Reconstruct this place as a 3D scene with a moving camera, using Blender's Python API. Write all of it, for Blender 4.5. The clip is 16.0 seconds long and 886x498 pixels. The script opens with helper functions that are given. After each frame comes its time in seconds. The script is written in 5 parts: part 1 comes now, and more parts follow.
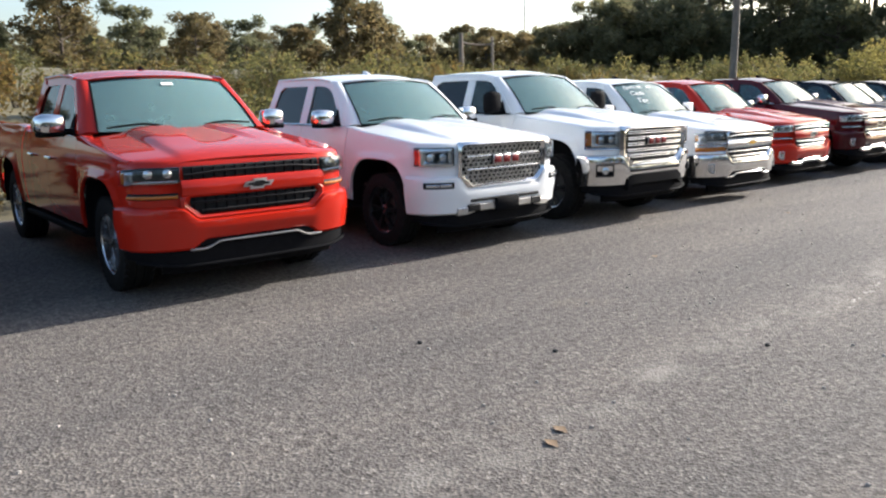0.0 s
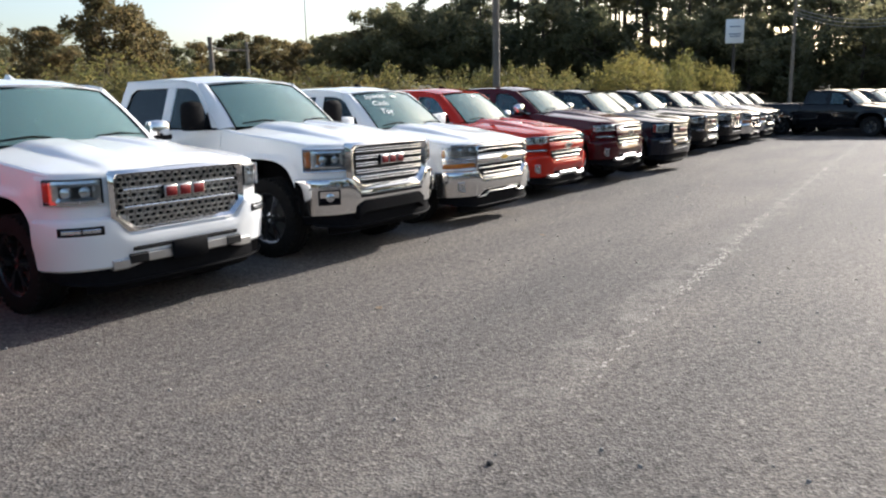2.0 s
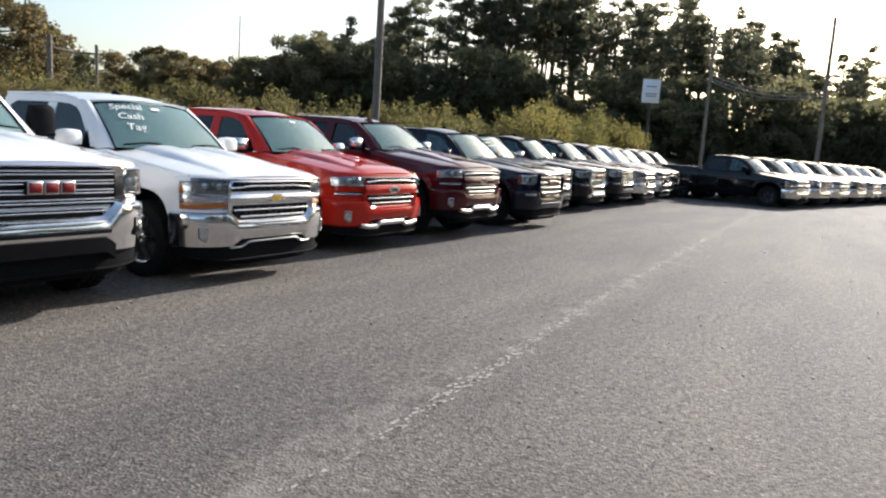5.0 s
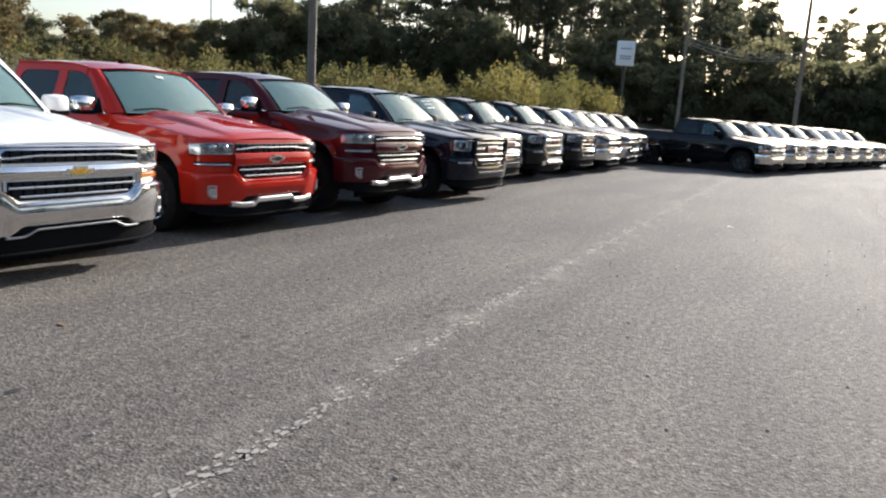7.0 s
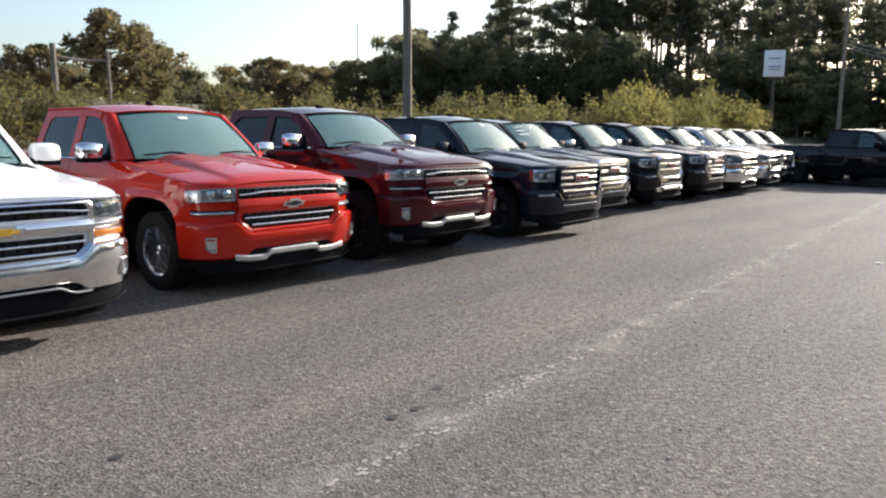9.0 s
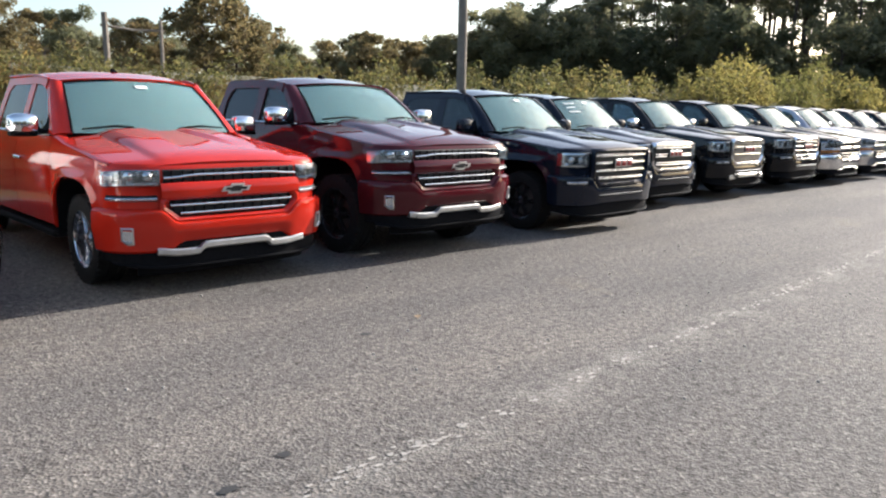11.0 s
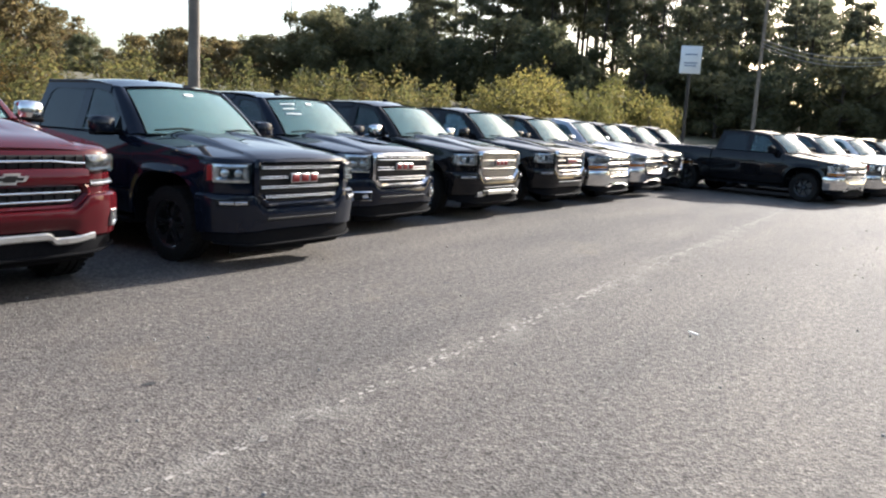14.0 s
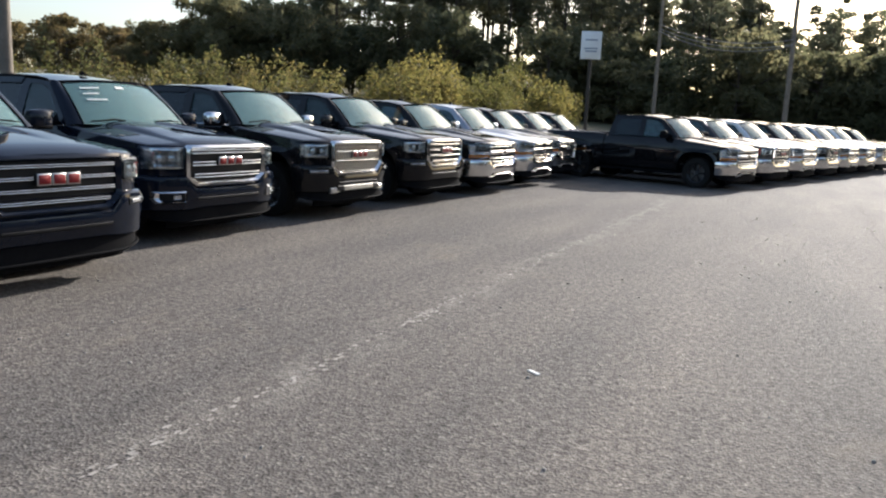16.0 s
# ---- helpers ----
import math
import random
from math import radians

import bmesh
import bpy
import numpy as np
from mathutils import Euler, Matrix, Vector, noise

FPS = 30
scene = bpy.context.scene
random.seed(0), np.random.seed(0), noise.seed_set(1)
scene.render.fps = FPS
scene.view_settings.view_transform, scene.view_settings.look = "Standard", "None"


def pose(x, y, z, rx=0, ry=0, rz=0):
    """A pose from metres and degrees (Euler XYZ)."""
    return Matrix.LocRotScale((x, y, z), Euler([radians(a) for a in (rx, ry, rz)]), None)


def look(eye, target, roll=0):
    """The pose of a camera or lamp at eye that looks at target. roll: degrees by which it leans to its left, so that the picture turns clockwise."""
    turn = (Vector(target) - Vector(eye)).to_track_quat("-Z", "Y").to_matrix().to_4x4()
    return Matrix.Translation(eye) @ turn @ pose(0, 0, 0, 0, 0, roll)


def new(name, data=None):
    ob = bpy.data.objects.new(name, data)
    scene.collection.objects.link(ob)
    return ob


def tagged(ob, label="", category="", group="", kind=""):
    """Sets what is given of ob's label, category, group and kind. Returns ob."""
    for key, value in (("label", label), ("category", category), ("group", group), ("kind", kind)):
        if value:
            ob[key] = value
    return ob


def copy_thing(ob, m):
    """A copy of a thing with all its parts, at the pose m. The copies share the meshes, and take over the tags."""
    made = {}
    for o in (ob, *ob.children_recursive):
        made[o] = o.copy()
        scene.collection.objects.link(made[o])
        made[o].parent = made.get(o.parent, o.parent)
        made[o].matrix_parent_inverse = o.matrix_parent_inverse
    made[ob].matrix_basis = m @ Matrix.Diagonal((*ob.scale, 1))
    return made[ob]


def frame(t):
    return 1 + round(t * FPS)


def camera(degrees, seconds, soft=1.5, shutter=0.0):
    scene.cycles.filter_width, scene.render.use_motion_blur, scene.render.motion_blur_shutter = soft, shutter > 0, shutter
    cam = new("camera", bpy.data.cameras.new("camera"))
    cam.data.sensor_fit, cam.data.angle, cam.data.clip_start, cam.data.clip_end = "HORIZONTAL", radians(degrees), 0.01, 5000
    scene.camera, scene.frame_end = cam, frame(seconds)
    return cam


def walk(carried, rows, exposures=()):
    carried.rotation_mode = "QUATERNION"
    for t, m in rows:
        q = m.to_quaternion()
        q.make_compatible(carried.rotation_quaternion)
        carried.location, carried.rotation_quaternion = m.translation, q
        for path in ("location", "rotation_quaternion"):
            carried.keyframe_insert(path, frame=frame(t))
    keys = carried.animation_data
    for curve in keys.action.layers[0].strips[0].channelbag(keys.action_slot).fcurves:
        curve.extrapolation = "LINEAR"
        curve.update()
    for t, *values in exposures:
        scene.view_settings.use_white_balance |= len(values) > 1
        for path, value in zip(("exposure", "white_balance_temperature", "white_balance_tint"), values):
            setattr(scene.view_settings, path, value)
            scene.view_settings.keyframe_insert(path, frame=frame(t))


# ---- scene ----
cam = camera(60.0, 16.0, soft=2.2)
PATH = [
    (0, (-0.591, -1.135, 1.626), (0.646, 0.240, 1.259), -0.9),
    (0.5, (-0.155, -0.906, 1.619), (1.233, 0.343, 1.354), 0.7),
    (1, (0.374, -0.842, 1.599), (1.815, 0.360, 1.410), -0.5),
    (1.5, (0.861, -0.717, 1.592), (2.370, 0.354, 1.222), 2.0),
    (2, (1.336, -0.572, 1.616), (2.897, 0.426, 1.264), -1.1),
    (2.5, (1.838, -0.589, 1.618), (3.403, 0.422, 1.335), 1.1),
    (3, (2.326, -0.582, 1.614), (3.960, 0.306, 1.299), 4.1),
    (3.5, (2.852, -0.602, 1.600), (4.485, 0.299, 1.326), 3.9),
    (4, (3.377, -0.673, 1.616), (4.967, 0.302, 1.334), 3.9),
    (4.5, (3.873, -0.755, 1.617), (5.552, 0.031, 1.279), 3.0),
    (4.7, (4.055, -0.836, 1.576), (5.733, -0.024, 1.295), 3.2),
    (6.8, (6.283, -0.953, 1.566), (7.895, -0.009, 1.300), 5.0),
    (7, (6.485, -0.913, 1.535), (8.161, -0.114, 1.202), 3.6),
    (7.5, (6.979, -0.952, 1.575), (8.605, -0.039, 1.296), -0.5),
    (8, (7.432, -0.946, 1.573), (9.044, -0.039, 1.208), 1.8),
    (8.5, (7.940, -0.962, 1.600), (9.541, -0.016, 1.289), 0.6),
    (9, (8.411, -1.078, 1.567), (9.908, 0.036, 1.289), 0.5),
    (9.2, (8.589, -1.098, 1.578), (10.074, 0.008, 1.217), 1.7),
    (11.3, (10.524, -1.106, 1.573), (11.846, 0.201, 1.262), 0.9),
    (11.5, (10.738, -1.142, 1.569), (12.079, 0.155, 1.292), 0.8),
    (12, (11.216, -1.206, 1.631), (12.563, 0.079, 1.335), 1.6),
    (12.5, (11.726, -1.150, 1.567), (13.178, 0.015, 1.262), 2.4),
    (13, (12.246, -1.226, 1.560), (13.595, 0.069, 1.314), 1.8),
    (13.5, (12.696, -1.273, 1.560), (14.193, -0.163, 1.274), 4.5),
    (14, (13.190, -1.217, 1.571), (14.770, -0.236, 1.267), 3.2),
    (14.5, (13.629, -1.320, 1.580), (15.177, -0.297, 1.244), 1.3),
    (15, (14.081, -1.271, 1.552), (15.778, -0.524, 1.209), 4.0),
    (15.5, (14.550, -1.264, 1.549), (16.267, -0.538, 1.259), 2.0),
    (16, (14.994, -1.235, 1.563), (16.670, -0.432, 1.243), 2.5),
]
walk(cam, [(t, look(eye, target, roll)) for t, eye, target, roll in PATH],
     exposures=[(0.0, 1.10, 6340, 10), (0.5, 0.99, 6340, 10), (1.5, 0.88, 6340, 10), (2.5, 0.76, 6340, 10), (3.5, 0.76, 6340, 10), (4.0, 0.76, 6340, 10), (4.7, 0.75, 6340, 10), (7.0, 0.75, 6340, 10), (7.5, 0.75, 6340, 10), (8.5, 0.93, 6340, 10), (9.0, 0.87, 6340, 10), (11.5, 1.28, 6340, 10), (12.5, 1.20, 6340, 10), (13.5, 1.27, 6340, 10), (14.5, 1.13, 6340, 10), (15.0, 0.93, 6340, 10), (15.5, 0.75, 6340, 10), (16.0, 0.75, 6340, 10)])

# ---- sky and sun ----
SUN_AZ, SUN_EL = -8.0, 23.0
world = bpy.data.worlds.new("sky")
scene.world = world
world.use_nodes = True
wn = world.node_tree.nodes
sky = wn.new("ShaderNodeTexSky")
sky.sky_type = "NISHITA"
sky.sun_disc = False
sky.sun_elevation, sky.sun_rotation = radians(SUN_EL), radians(90 - SUN_AZ)
sky.dust_density, sky.air_density, sky.ozone_density = 2.5, 1.0, 1.2
world.node_tree.links.new(sky.outputs[0], wn["Background"].inputs[0])
wn["Background"].inputs[1].default_value = 0.13
sun = new("sun", bpy.data.lights.new("sun", "SUN"))
sun.data.energy, sun.data.angle, sun.data.color = 5.0, radians(0.6), (1.0, 0.95, 0.89)
sun_dir = Vector((math.cos(radians(SUN_EL)) * math.cos(radians(SUN_AZ)), math.cos(radians(SUN_EL)) * math.sin(radians(SUN_AZ)), math.sin(radians(SUN_EL))))
sun.matrix_world = look(sun_dir * 80, (0, 0, 0))


# ---- materials ----
def material(name):
    m = bpy.data.materials.new(name)
    m.use_nodes = True
    return m, m.node_tree.nodes, m.node_tree.links, m.node_tree.nodes["Principled BSDF"]


def noise_node(nodes, links, scale, detail=4.0, rough=0.6, vector=None):
    n = nodes.new("ShaderNodeTexNoise")
    n.inputs["Scale"].default_value, n.inputs["Detail"].default_value, n.inputs["Roughness"].default_value = scale, detail, rough
    if vector is not None:
        links.new(vector, n.inputs["Vector"])
    return n


def ramp(nodes, links, source, stops):
    r = nodes.new("ShaderNodeValToRGB")
    while len(r.color_ramp.elements) < len(stops):
        r.color_ramp.elements.new(0.5)
    for e, (p, c) in zip(r.color_ramp.elements, stops):
        e.position = p
        e.color = (*c, 1) if len(c) == 3 else c
    links.new(source, r.inputs[0])
    return r


def mixed(nodes, links, kind, fac, a, b):
    n = nodes.new("ShaderNodeMix")
    n.data_type, n.blend_type = "RGBA", kind
    for sock, v in ((n.inputs[0], fac), (n.inputs[6], a), (n.inputs[7], b)):
        if isinstance(v, bpy.types.NodeSocket):
            links.new(v, sock)
        elif isinstance(v, tuple):
            sock.default_value = (*v, 1)
        else:
            sock.default_value = v
    return n.outputs[2]


def bump(nodes, links, bsdf, height, strength, distance):
    b = nodes.new("ShaderNodeBump")
    b.inputs["Strength"].default_value, b.inputs["Distance"].default_value = strength, distance
    links.new(height, b.inputs["Height"])
    links.new(b.outputs[0], bsdf.inputs["Normal"])


def coords(nodes, kind="Object"):
    return nodes.new("ShaderNodeTexCoord").outputs[kind]


def plain(name, colour, rough=0.5, metal=0.0, vary=0.15, scale=6.0, relief=0.0, relief_scale=80.0, coat=0.0, spec=0.5, coord="Object"):
    """A surface with grain at two scales and uneven gloss."""
    m, n, l, b = material(name)
    at = coords(n, coord)
    big, small = noise_node(n, l, scale, 5, 0.6, at), noise_node(n, l, scale * 14, 3, 0.6, at)
    f = n.new("ShaderNodeMath")
    f.operation = "MULTIPLY_ADD"
    f.inputs[1].default_value = 0.4
    l.new(small.outputs[0], f.inputs[0])
    l.new(big.outputs[0], f.inputs[2])
    dark = tuple(c * (1 - vary) for c in colour)
    light = tuple(min(1, c * (1 + vary)) for c in colour)
    r = ramp(n, l, f.outputs[0], [(0.45, dark), (0.95, light)])
    l.new(r.outputs[0], b.inputs["Base Color"])
    g = ramp(n, l, big.outputs[0], [(0.3, (max(0, rough - 0.08),) * 3), (0.7, (min(1, rough + 0.08),) * 3)])
    l.new(g.outputs[0], b.inputs["Roughness"])
    b.inputs["Metallic"].default_value = metal
    b.inputs["Coat Weight"].default_value = coat
    b.inputs["Specular IOR Level"].default_value = spec
    if relief:
        h = noise_node(n, l, relief_scale, 4, 0.6, at)
        bump(n, l, b, h.outputs[0], 0.6, relief)
    return m


def paint(name, colour, metal=0.0, rough=0.5):
    """Car paint: colour coat under clear lacquer, with a film of road dust low down and faint orange peel."""
    m, n, l, b = material(name)
    at = coords(n)
    film = noise_node(n, l, 2.2, 6, 0.65, at)
    flake = noise_node(n, l, 900, 2, 0.5, at)
    dust = ramp(n, l, film.outputs[0], [(0.42, (0, 0, 0)), (0.85, (0.014, 0.014, 0.014))])
    base = mixed(n, l, "MIX", dust.outputs[0], colour, (0.42, 0.37, 0.31))
    base = mixed(n, l, "OVERLAY", 0.25 if metal else 0.05, base, flake.outputs[1])
    l.new(base, b.inputs["Base Color"])
    b.inputs["Metallic"].default_value, b.inputs["Roughness"].default_value = metal, rough
    b.inputs["Coat Weight"].default_value = 1.0
    b.inputs["Specular IOR Level"].default_value = 0.0
    b.inputs["Coat IOR"].default_value = 1.4
    cr = ramp(n, l, film.outputs[0], [(0.3, (0.02,) * 3), (0.8, (0.07,) * 3)])
    l.new(cr.outputs[0], b.inputs["Coat Roughness"])
    peel = noise_node(n, l, 60, 1, 0.4, at)
    bump(n, l, b, peel.outputs[0], 0.05, 0.002)
    return m


def glass(name, tint, dust=0.05):
    """A tinted pane: clear film, mirror gloss by Fresnel and a teal film that paints dust and sky sheen."""
    m, n, l, b = material(name)
    out = n["Material Output"]
    clear, shine, film = n.new("ShaderNodeBsdfTransparent"), n.new("ShaderNodeBsdfGlossy"), n.new("ShaderNodeBsdfDiffuse")
    clear.inputs[0].default_value = (*tint, 1)
    shine.inputs["Roughness"].default_value = 0.02
    # teal puts the sky's reflection into the colour of the dust film
    film.inputs[0].default_value = (0.42, 0.72, 0.70, 1)
    fres = n.new("ShaderNodeFresnel")
    fres.inputs[0].default_value = 1.55
    dust_sheen = ramp(n, l, noise_node(n, l, 5, 5, 0.6, coords(n)).outputs[0], [(0.3, (dust * 0.93,) * 3), (0.8, (dust * 1.07,) * 3)])
    m1, m2 = n.new("ShaderNodeMixShader"), n.new("ShaderNodeMixShader")
    l.new(dust_sheen.outputs[0], m1.inputs[0]), l.new(clear.outputs[0], m1.inputs[1]), l.new(film.outputs[0], m1.inputs[2])
    l.new(fres.outputs[0], m2.inputs[0]), l.new(m1.outputs[0], m2.inputs[1]), l.new(shine.outputs[0], m2.inputs[2])
    l.new(m2.outputs[0], out.inputs[0])
    n.remove(b)
    return m


def asphalt_material():
    m, n, l, b = material("asphalt")
    at = n.new("ShaderNodeNewGeometry").outputs["Position"]
    stones = n.new("ShaderNodeTexVoronoi")
    stones.inputs["Scale"].default_value = 62
    l.new(at, stones.inputs["Vector"])
    tone = ramp(n, l, stones.outputs["Color"], [(0.0, (0.022, 0.020, 0.019)), (0.42, (0.105, 0.097, 0.09)), (0.8, (0.21, 0.192, 0.176)), (1.0, (0.50, 0.47, 0.43))])
    coarse = noise_node(n, l, 19, 6, 0.78, at)
    grit = ramp(n, l, coarse.outputs[0], [(0.36, (0.030, 0.028, 0.027)), (0.50, (0.14, 0.130, 0.12)), (0.70, (0.29, 0.265, 0.24))])
    base = mixed(n, l, "MIX", 0.55, tone.outputs[0], grit.outputs[0])
    stretch = n.new("ShaderNodeMapping")
    stretch.inputs["Scale"].default_value = (0.16, 0.75, 1)
    l.new(at, stretch.inputs["Vector"])
    wear = noise_node(n, l, 1.0, 6, 0.62, stretch.outputs[0])
    worn = ramp(n, l, wear.outputs[0], [(0.36, (0.76, 0.75, 0.74)), (0.5, (0.93, 0.90, 0.87)), (0.66, (1.12, 1.07, 1.01))])
    base = mixed(n, l, "MULTIPLY", 1.0, base, worn.outputs[0])
    stain = noise_node(n, l, 0.55, 7, 0.7, at)
    spot = ramp(n, l, stain.outputs[0], [(0.60, (0, 0, 0)), (0.72, (0.45, 0.45, 0.45))])
    base = mixed(n, l, "MIX", spot.outputs[0], base, (0.20, 0.165, 0.125))
    blot = ramp(n, l, noise_node(n, l, 1.9, 4, 0.6, at).outputs[0], [(0.27, (0.55, 0.55, 0.55)), (0.36, (1, 1, 1))])
    base = mixed(n, l, "MULTIPLY", 0.7, base, blot.outputs[0])
    place = n.new("ShaderNodeSeparateXYZ")
    l.new(at, place.inputs[0])
    off = n.new("ShaderNodeMath")
    off.operation = "MULTIPLY_ADD"
    off.inputs[1].default_value = -0.0125
    l.new(place.outputs[0], off.inputs[0]), l.new(place.outputs[1], off.inputs[2])
    lane2 = n.new("ShaderNodeMath")
    lane2.operation, lane2.inputs[1].default_value = "ABSOLUTE", 0.0
    sub = n.new("ShaderNodeMath")
    sub.operation, sub.inputs[1].default_value = "SUBTRACT", 1.17
    l.new(off.outputs[0], sub.inputs[0]), l.new(sub.outputs[0], lane2.inputs[0])
    band_ = ramp(n, l, lane2.outputs[0], [(0.03, (1, 1, 1)), (0.30, (0, 0, 0))])
    breakup = ramp(n, l, noise_node(n, l, 2.6, 6, 0.7, at).outputs[0], [(0.46, (0, 0, 0)), (0.70, (0.62, 0.62, 0.62))])
    dusty = mixed(n, l, "MULTIPLY", 1.0, band_.outputs[0], breakup.outputs[0])
    base = mixed(n, l, "MIX", dusty, base, (0.30, 0.275, 0.24))
    l.new(base, b.inputs["Base Color"])
    b.inputs["Roughness"].default_value = 0.85
    b.inputs["Specular IOR Level"].default_value = 0.12
    h = n.new("ShaderNodeMath")
    h.operation = "MULTIPLY_ADD"
    h.inputs[1].default_value = 0.5
    l.new(coarse.outputs[0], h.inputs[0])
    l.new(stones.outputs["Distance"], h.inputs[2])
    bump(n, l, b, h.outputs[0], 0.7, 0.007)
    return m


def leaf_material(name, a, b_, c_):
    """Leaves: colour differs from clump to clump and from leaf to leaf, and light comes through."""
    m, n, l, b = material(name)
    isl = n.new("ShaderNodeNewGeometry").outputs["Random Per Island"]
    obj = n.new("ShaderNodeObjectInfo").outputs["Random"]
    tone = ramp(n, l, isl, [(0.0, a), (0.5, b_), (1.0, c_)])
    shift = ramp(n, l, obj, [(0.0, (0.75, 0.8, 0.75)), (1.0, (1.2, 1.12, 1.0))])
    col = mixed(n, l, "MULTIPLY", 1.0, tone.outputs[0], shift.outputs[0])
    l.new(col, b.inputs["Base Color"])
    b.inputs["Roughness"].default_value = 0.6
    tr, mix = n.new("ShaderNodeBsdfTranslucent"), n.new("ShaderNodeMixShader")
    l.new(col, tr.inputs[0])
    mix.inputs[0].default_value = 0.70
    l.new(b.outputs[0], mix.inputs[1]), l.new(tr.outputs[0], mix.inputs[2])
    l.new(mix.outputs[0], n["Material Output"].inputs[0])
    return m


ASPHALT = asphalt_material()
DRYGRASS = plain("dry_grass_ground", (0.13, 0.11, 0.055), 0.95, vary=0.45, scale=0.7, relief=0.05, relief_scale=9, coord="Generated")
TAR = plain("tar_spot", (0.022, 0.021, 0.020), 0.75, vary=0.3, scale=20, relief=0.002)
DEADLEAF = plain("dead_leaf", (0.20, 0.13, 0.07), 0.8, vary=0.3, scale=30)
SOIL = plain("crack_soil", (0.05, 0.045, 0.035), 0.95, vary=0.4, scale=9, relief=0.004)
LINE = plain("worn_line_paint", (0.32, 0.295, 0.26), 0.85, vary=0.25, scale=12, relief=0.002)
RED = paint("bright_red_paint", (0.43, 0.018, 0.008))
WHITE = paint("white_paint", (0.80, 0.80, 0.79))
MAROON = paint("maroon_metallic_paint", (0.065, 0.006, 0.009))
BLACK = paint("black_paint", (0.006, 0.006, 0.007))
NAVY = paint("dark_blue_paint", (0.005, 0.008, 0.016))
GREY = paint("dark_grey_metallic_paint", (0.055, 0.055, 0.055), 0.5, 0.34)
SILVER = paint("silver_metallic_paint", (0.45, 0.47, 0.50), 0.6, 0.3)
CHROME = plain("chrome", (0.80, 0.80, 0.80), 0.09, 1.0, vary=0.06, scale=4)
SATIN = plain("satin_silver_trim", (0.55, 0.54, 0.52), 0.34, 0.9, vary=0.1, scale=9)
PLASTIC = plain("black_plastic", (0.008, 0.008, 0.009), 0.72, vary=0.3, scale=30, relief=0.0008, relief_scale=300, spec=0.03)
GRILLE_DARK = plain("grille_black", (0.006, 0.006, 0.007), 0.55, vary=0.3, scale=30, spec=0.2)
RUBBER = plain("tyre_rubber", (0.018, 0.017, 0.016), 0.85, vary=0.35, scale=20, spec=0.1, relief=0.002, relief_scale=120)
RIM = plain("machined_rim", (0.62, 0.62, 0.63), 0.22, 1.0, vary=0.1, scale=8)
RIM_DARK = plain("black_rim", (0.02, 0.02, 0.022), 0.3, 0.3, vary=0.2, scale=8, coat=0.6)
INTERIOR = plain("interior_trim", (0.035, 0.034, 0.033), 0.8, vary=0.3, scale=10, relief=0.002)
AMBER = plain("amber_lens", (0.42, 0.13, 0.015), 0.15, vary=0.15, scale=25, coat=0.8)
# marker lens red, also used to paint a red reflection into one truck's lamps
REDLENS_AND_REFLECTION = plain("red_lens_and_reflection", (0.45, 0.02, 0.015), 0.2, vary=0.15, scale=25, coat=0.8)
LAMP_DULL = plain("lamp_housing", (0.30, 0.31, 0.32), 0.22, 0.9, vary=0.5, scale=18)
LAMP_BACK = plain("lamp_reflector", (0.60, 0.62, 0.64), 0.18, 0.9, vary=0.25, scale=22)
BADGE_RED = plain("red_badge", (0.20, 0.014, 0.016), 0.45, vary=0.1, scale=20, coat=0.15, spec=0.2)
GOLD = plain("gold_badge", (0.80, 0.48, 0.06), 0.25, 0.5, vary=0.1, scale=20, coat=0.6)
STICKER = plain("white_sticker", (0.78, 0.78, 0.75), 0.6, vary=0.08, scale=20)
WINDSHIELD = glass("windshield_glass", (0.50, 0.72, 0.70), 0.27)
SIDEGLASS = glass("side_glass", (0.58, 0.70, 0.72), 0.05)
PRIVACY = glass("privacy_glass", (0.22, 0.25, 0.27), 0.015)
LENS = glass("lamp_lens", (0.93, 0.95, 0.96), 0.01)
WOODPOLE = plain("weathered_pole_wood", (0.20, 0.165, 0.13), 0.9, vary=0.35, scale=3, relief=0.01, relief_scale=25)
CABLE = plain("grey_cable", (0.30, 0.29, 0.27), 0.4, 0.6, vary=0.2, scale=3)
SIGNWHITE = plain("sign_face", (0.74, 0.75, 0.76), 0.5, vary=0.06, scale=2)
SIGNTEXT = plain("sign_lettering", (0.22, 0.27, 0.36), 0.5, vary=0.1, scale=4)
STEEL = plain("dull_steel", (0.16, 0.155, 0.15), 0.55, 0.5, vary=0.3, scale=4)
RUST = plain("dark_rusted_steel", (0.045, 0.036, 0.03), 0.8, vary=0.35, scale=3, relief=0.004, relief_scale=30)
BARK = plain("bark", (0.075, 0.058, 0.045), 0.95, vary=0.45, scale=2.5, relief=0.02, relief_scale=14)
LEAF_BROWN = leaf_material("brush_brown", (0.14, 0.085, 0.030), (0.12, 0.10, 0.035), (0.20, 0.13, 0.045))
LEAF_GREEN = leaf_material("brush_green", (0.085, 0.095, 0.036), (0.13, 0.125, 0.048), (0.20, 0.16, 0.065))
LEAF_YELLOW = leaf_material("brush_yellow", (0.13, 0.135, 0.042), (0.19, 0.172, 0.058), (0.24, 0.195, 0.07))
# tree leaves and needles: distance haze is put into these paled colours
LEAF_HAZED = leaf_material("hazed_tree_leaves", (0.13, 0.136, 0.080), (0.17, 0.172, 0.10), (0.22, 0.20, 0.115))
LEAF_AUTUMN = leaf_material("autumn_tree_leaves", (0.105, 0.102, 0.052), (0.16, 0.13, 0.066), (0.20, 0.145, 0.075))
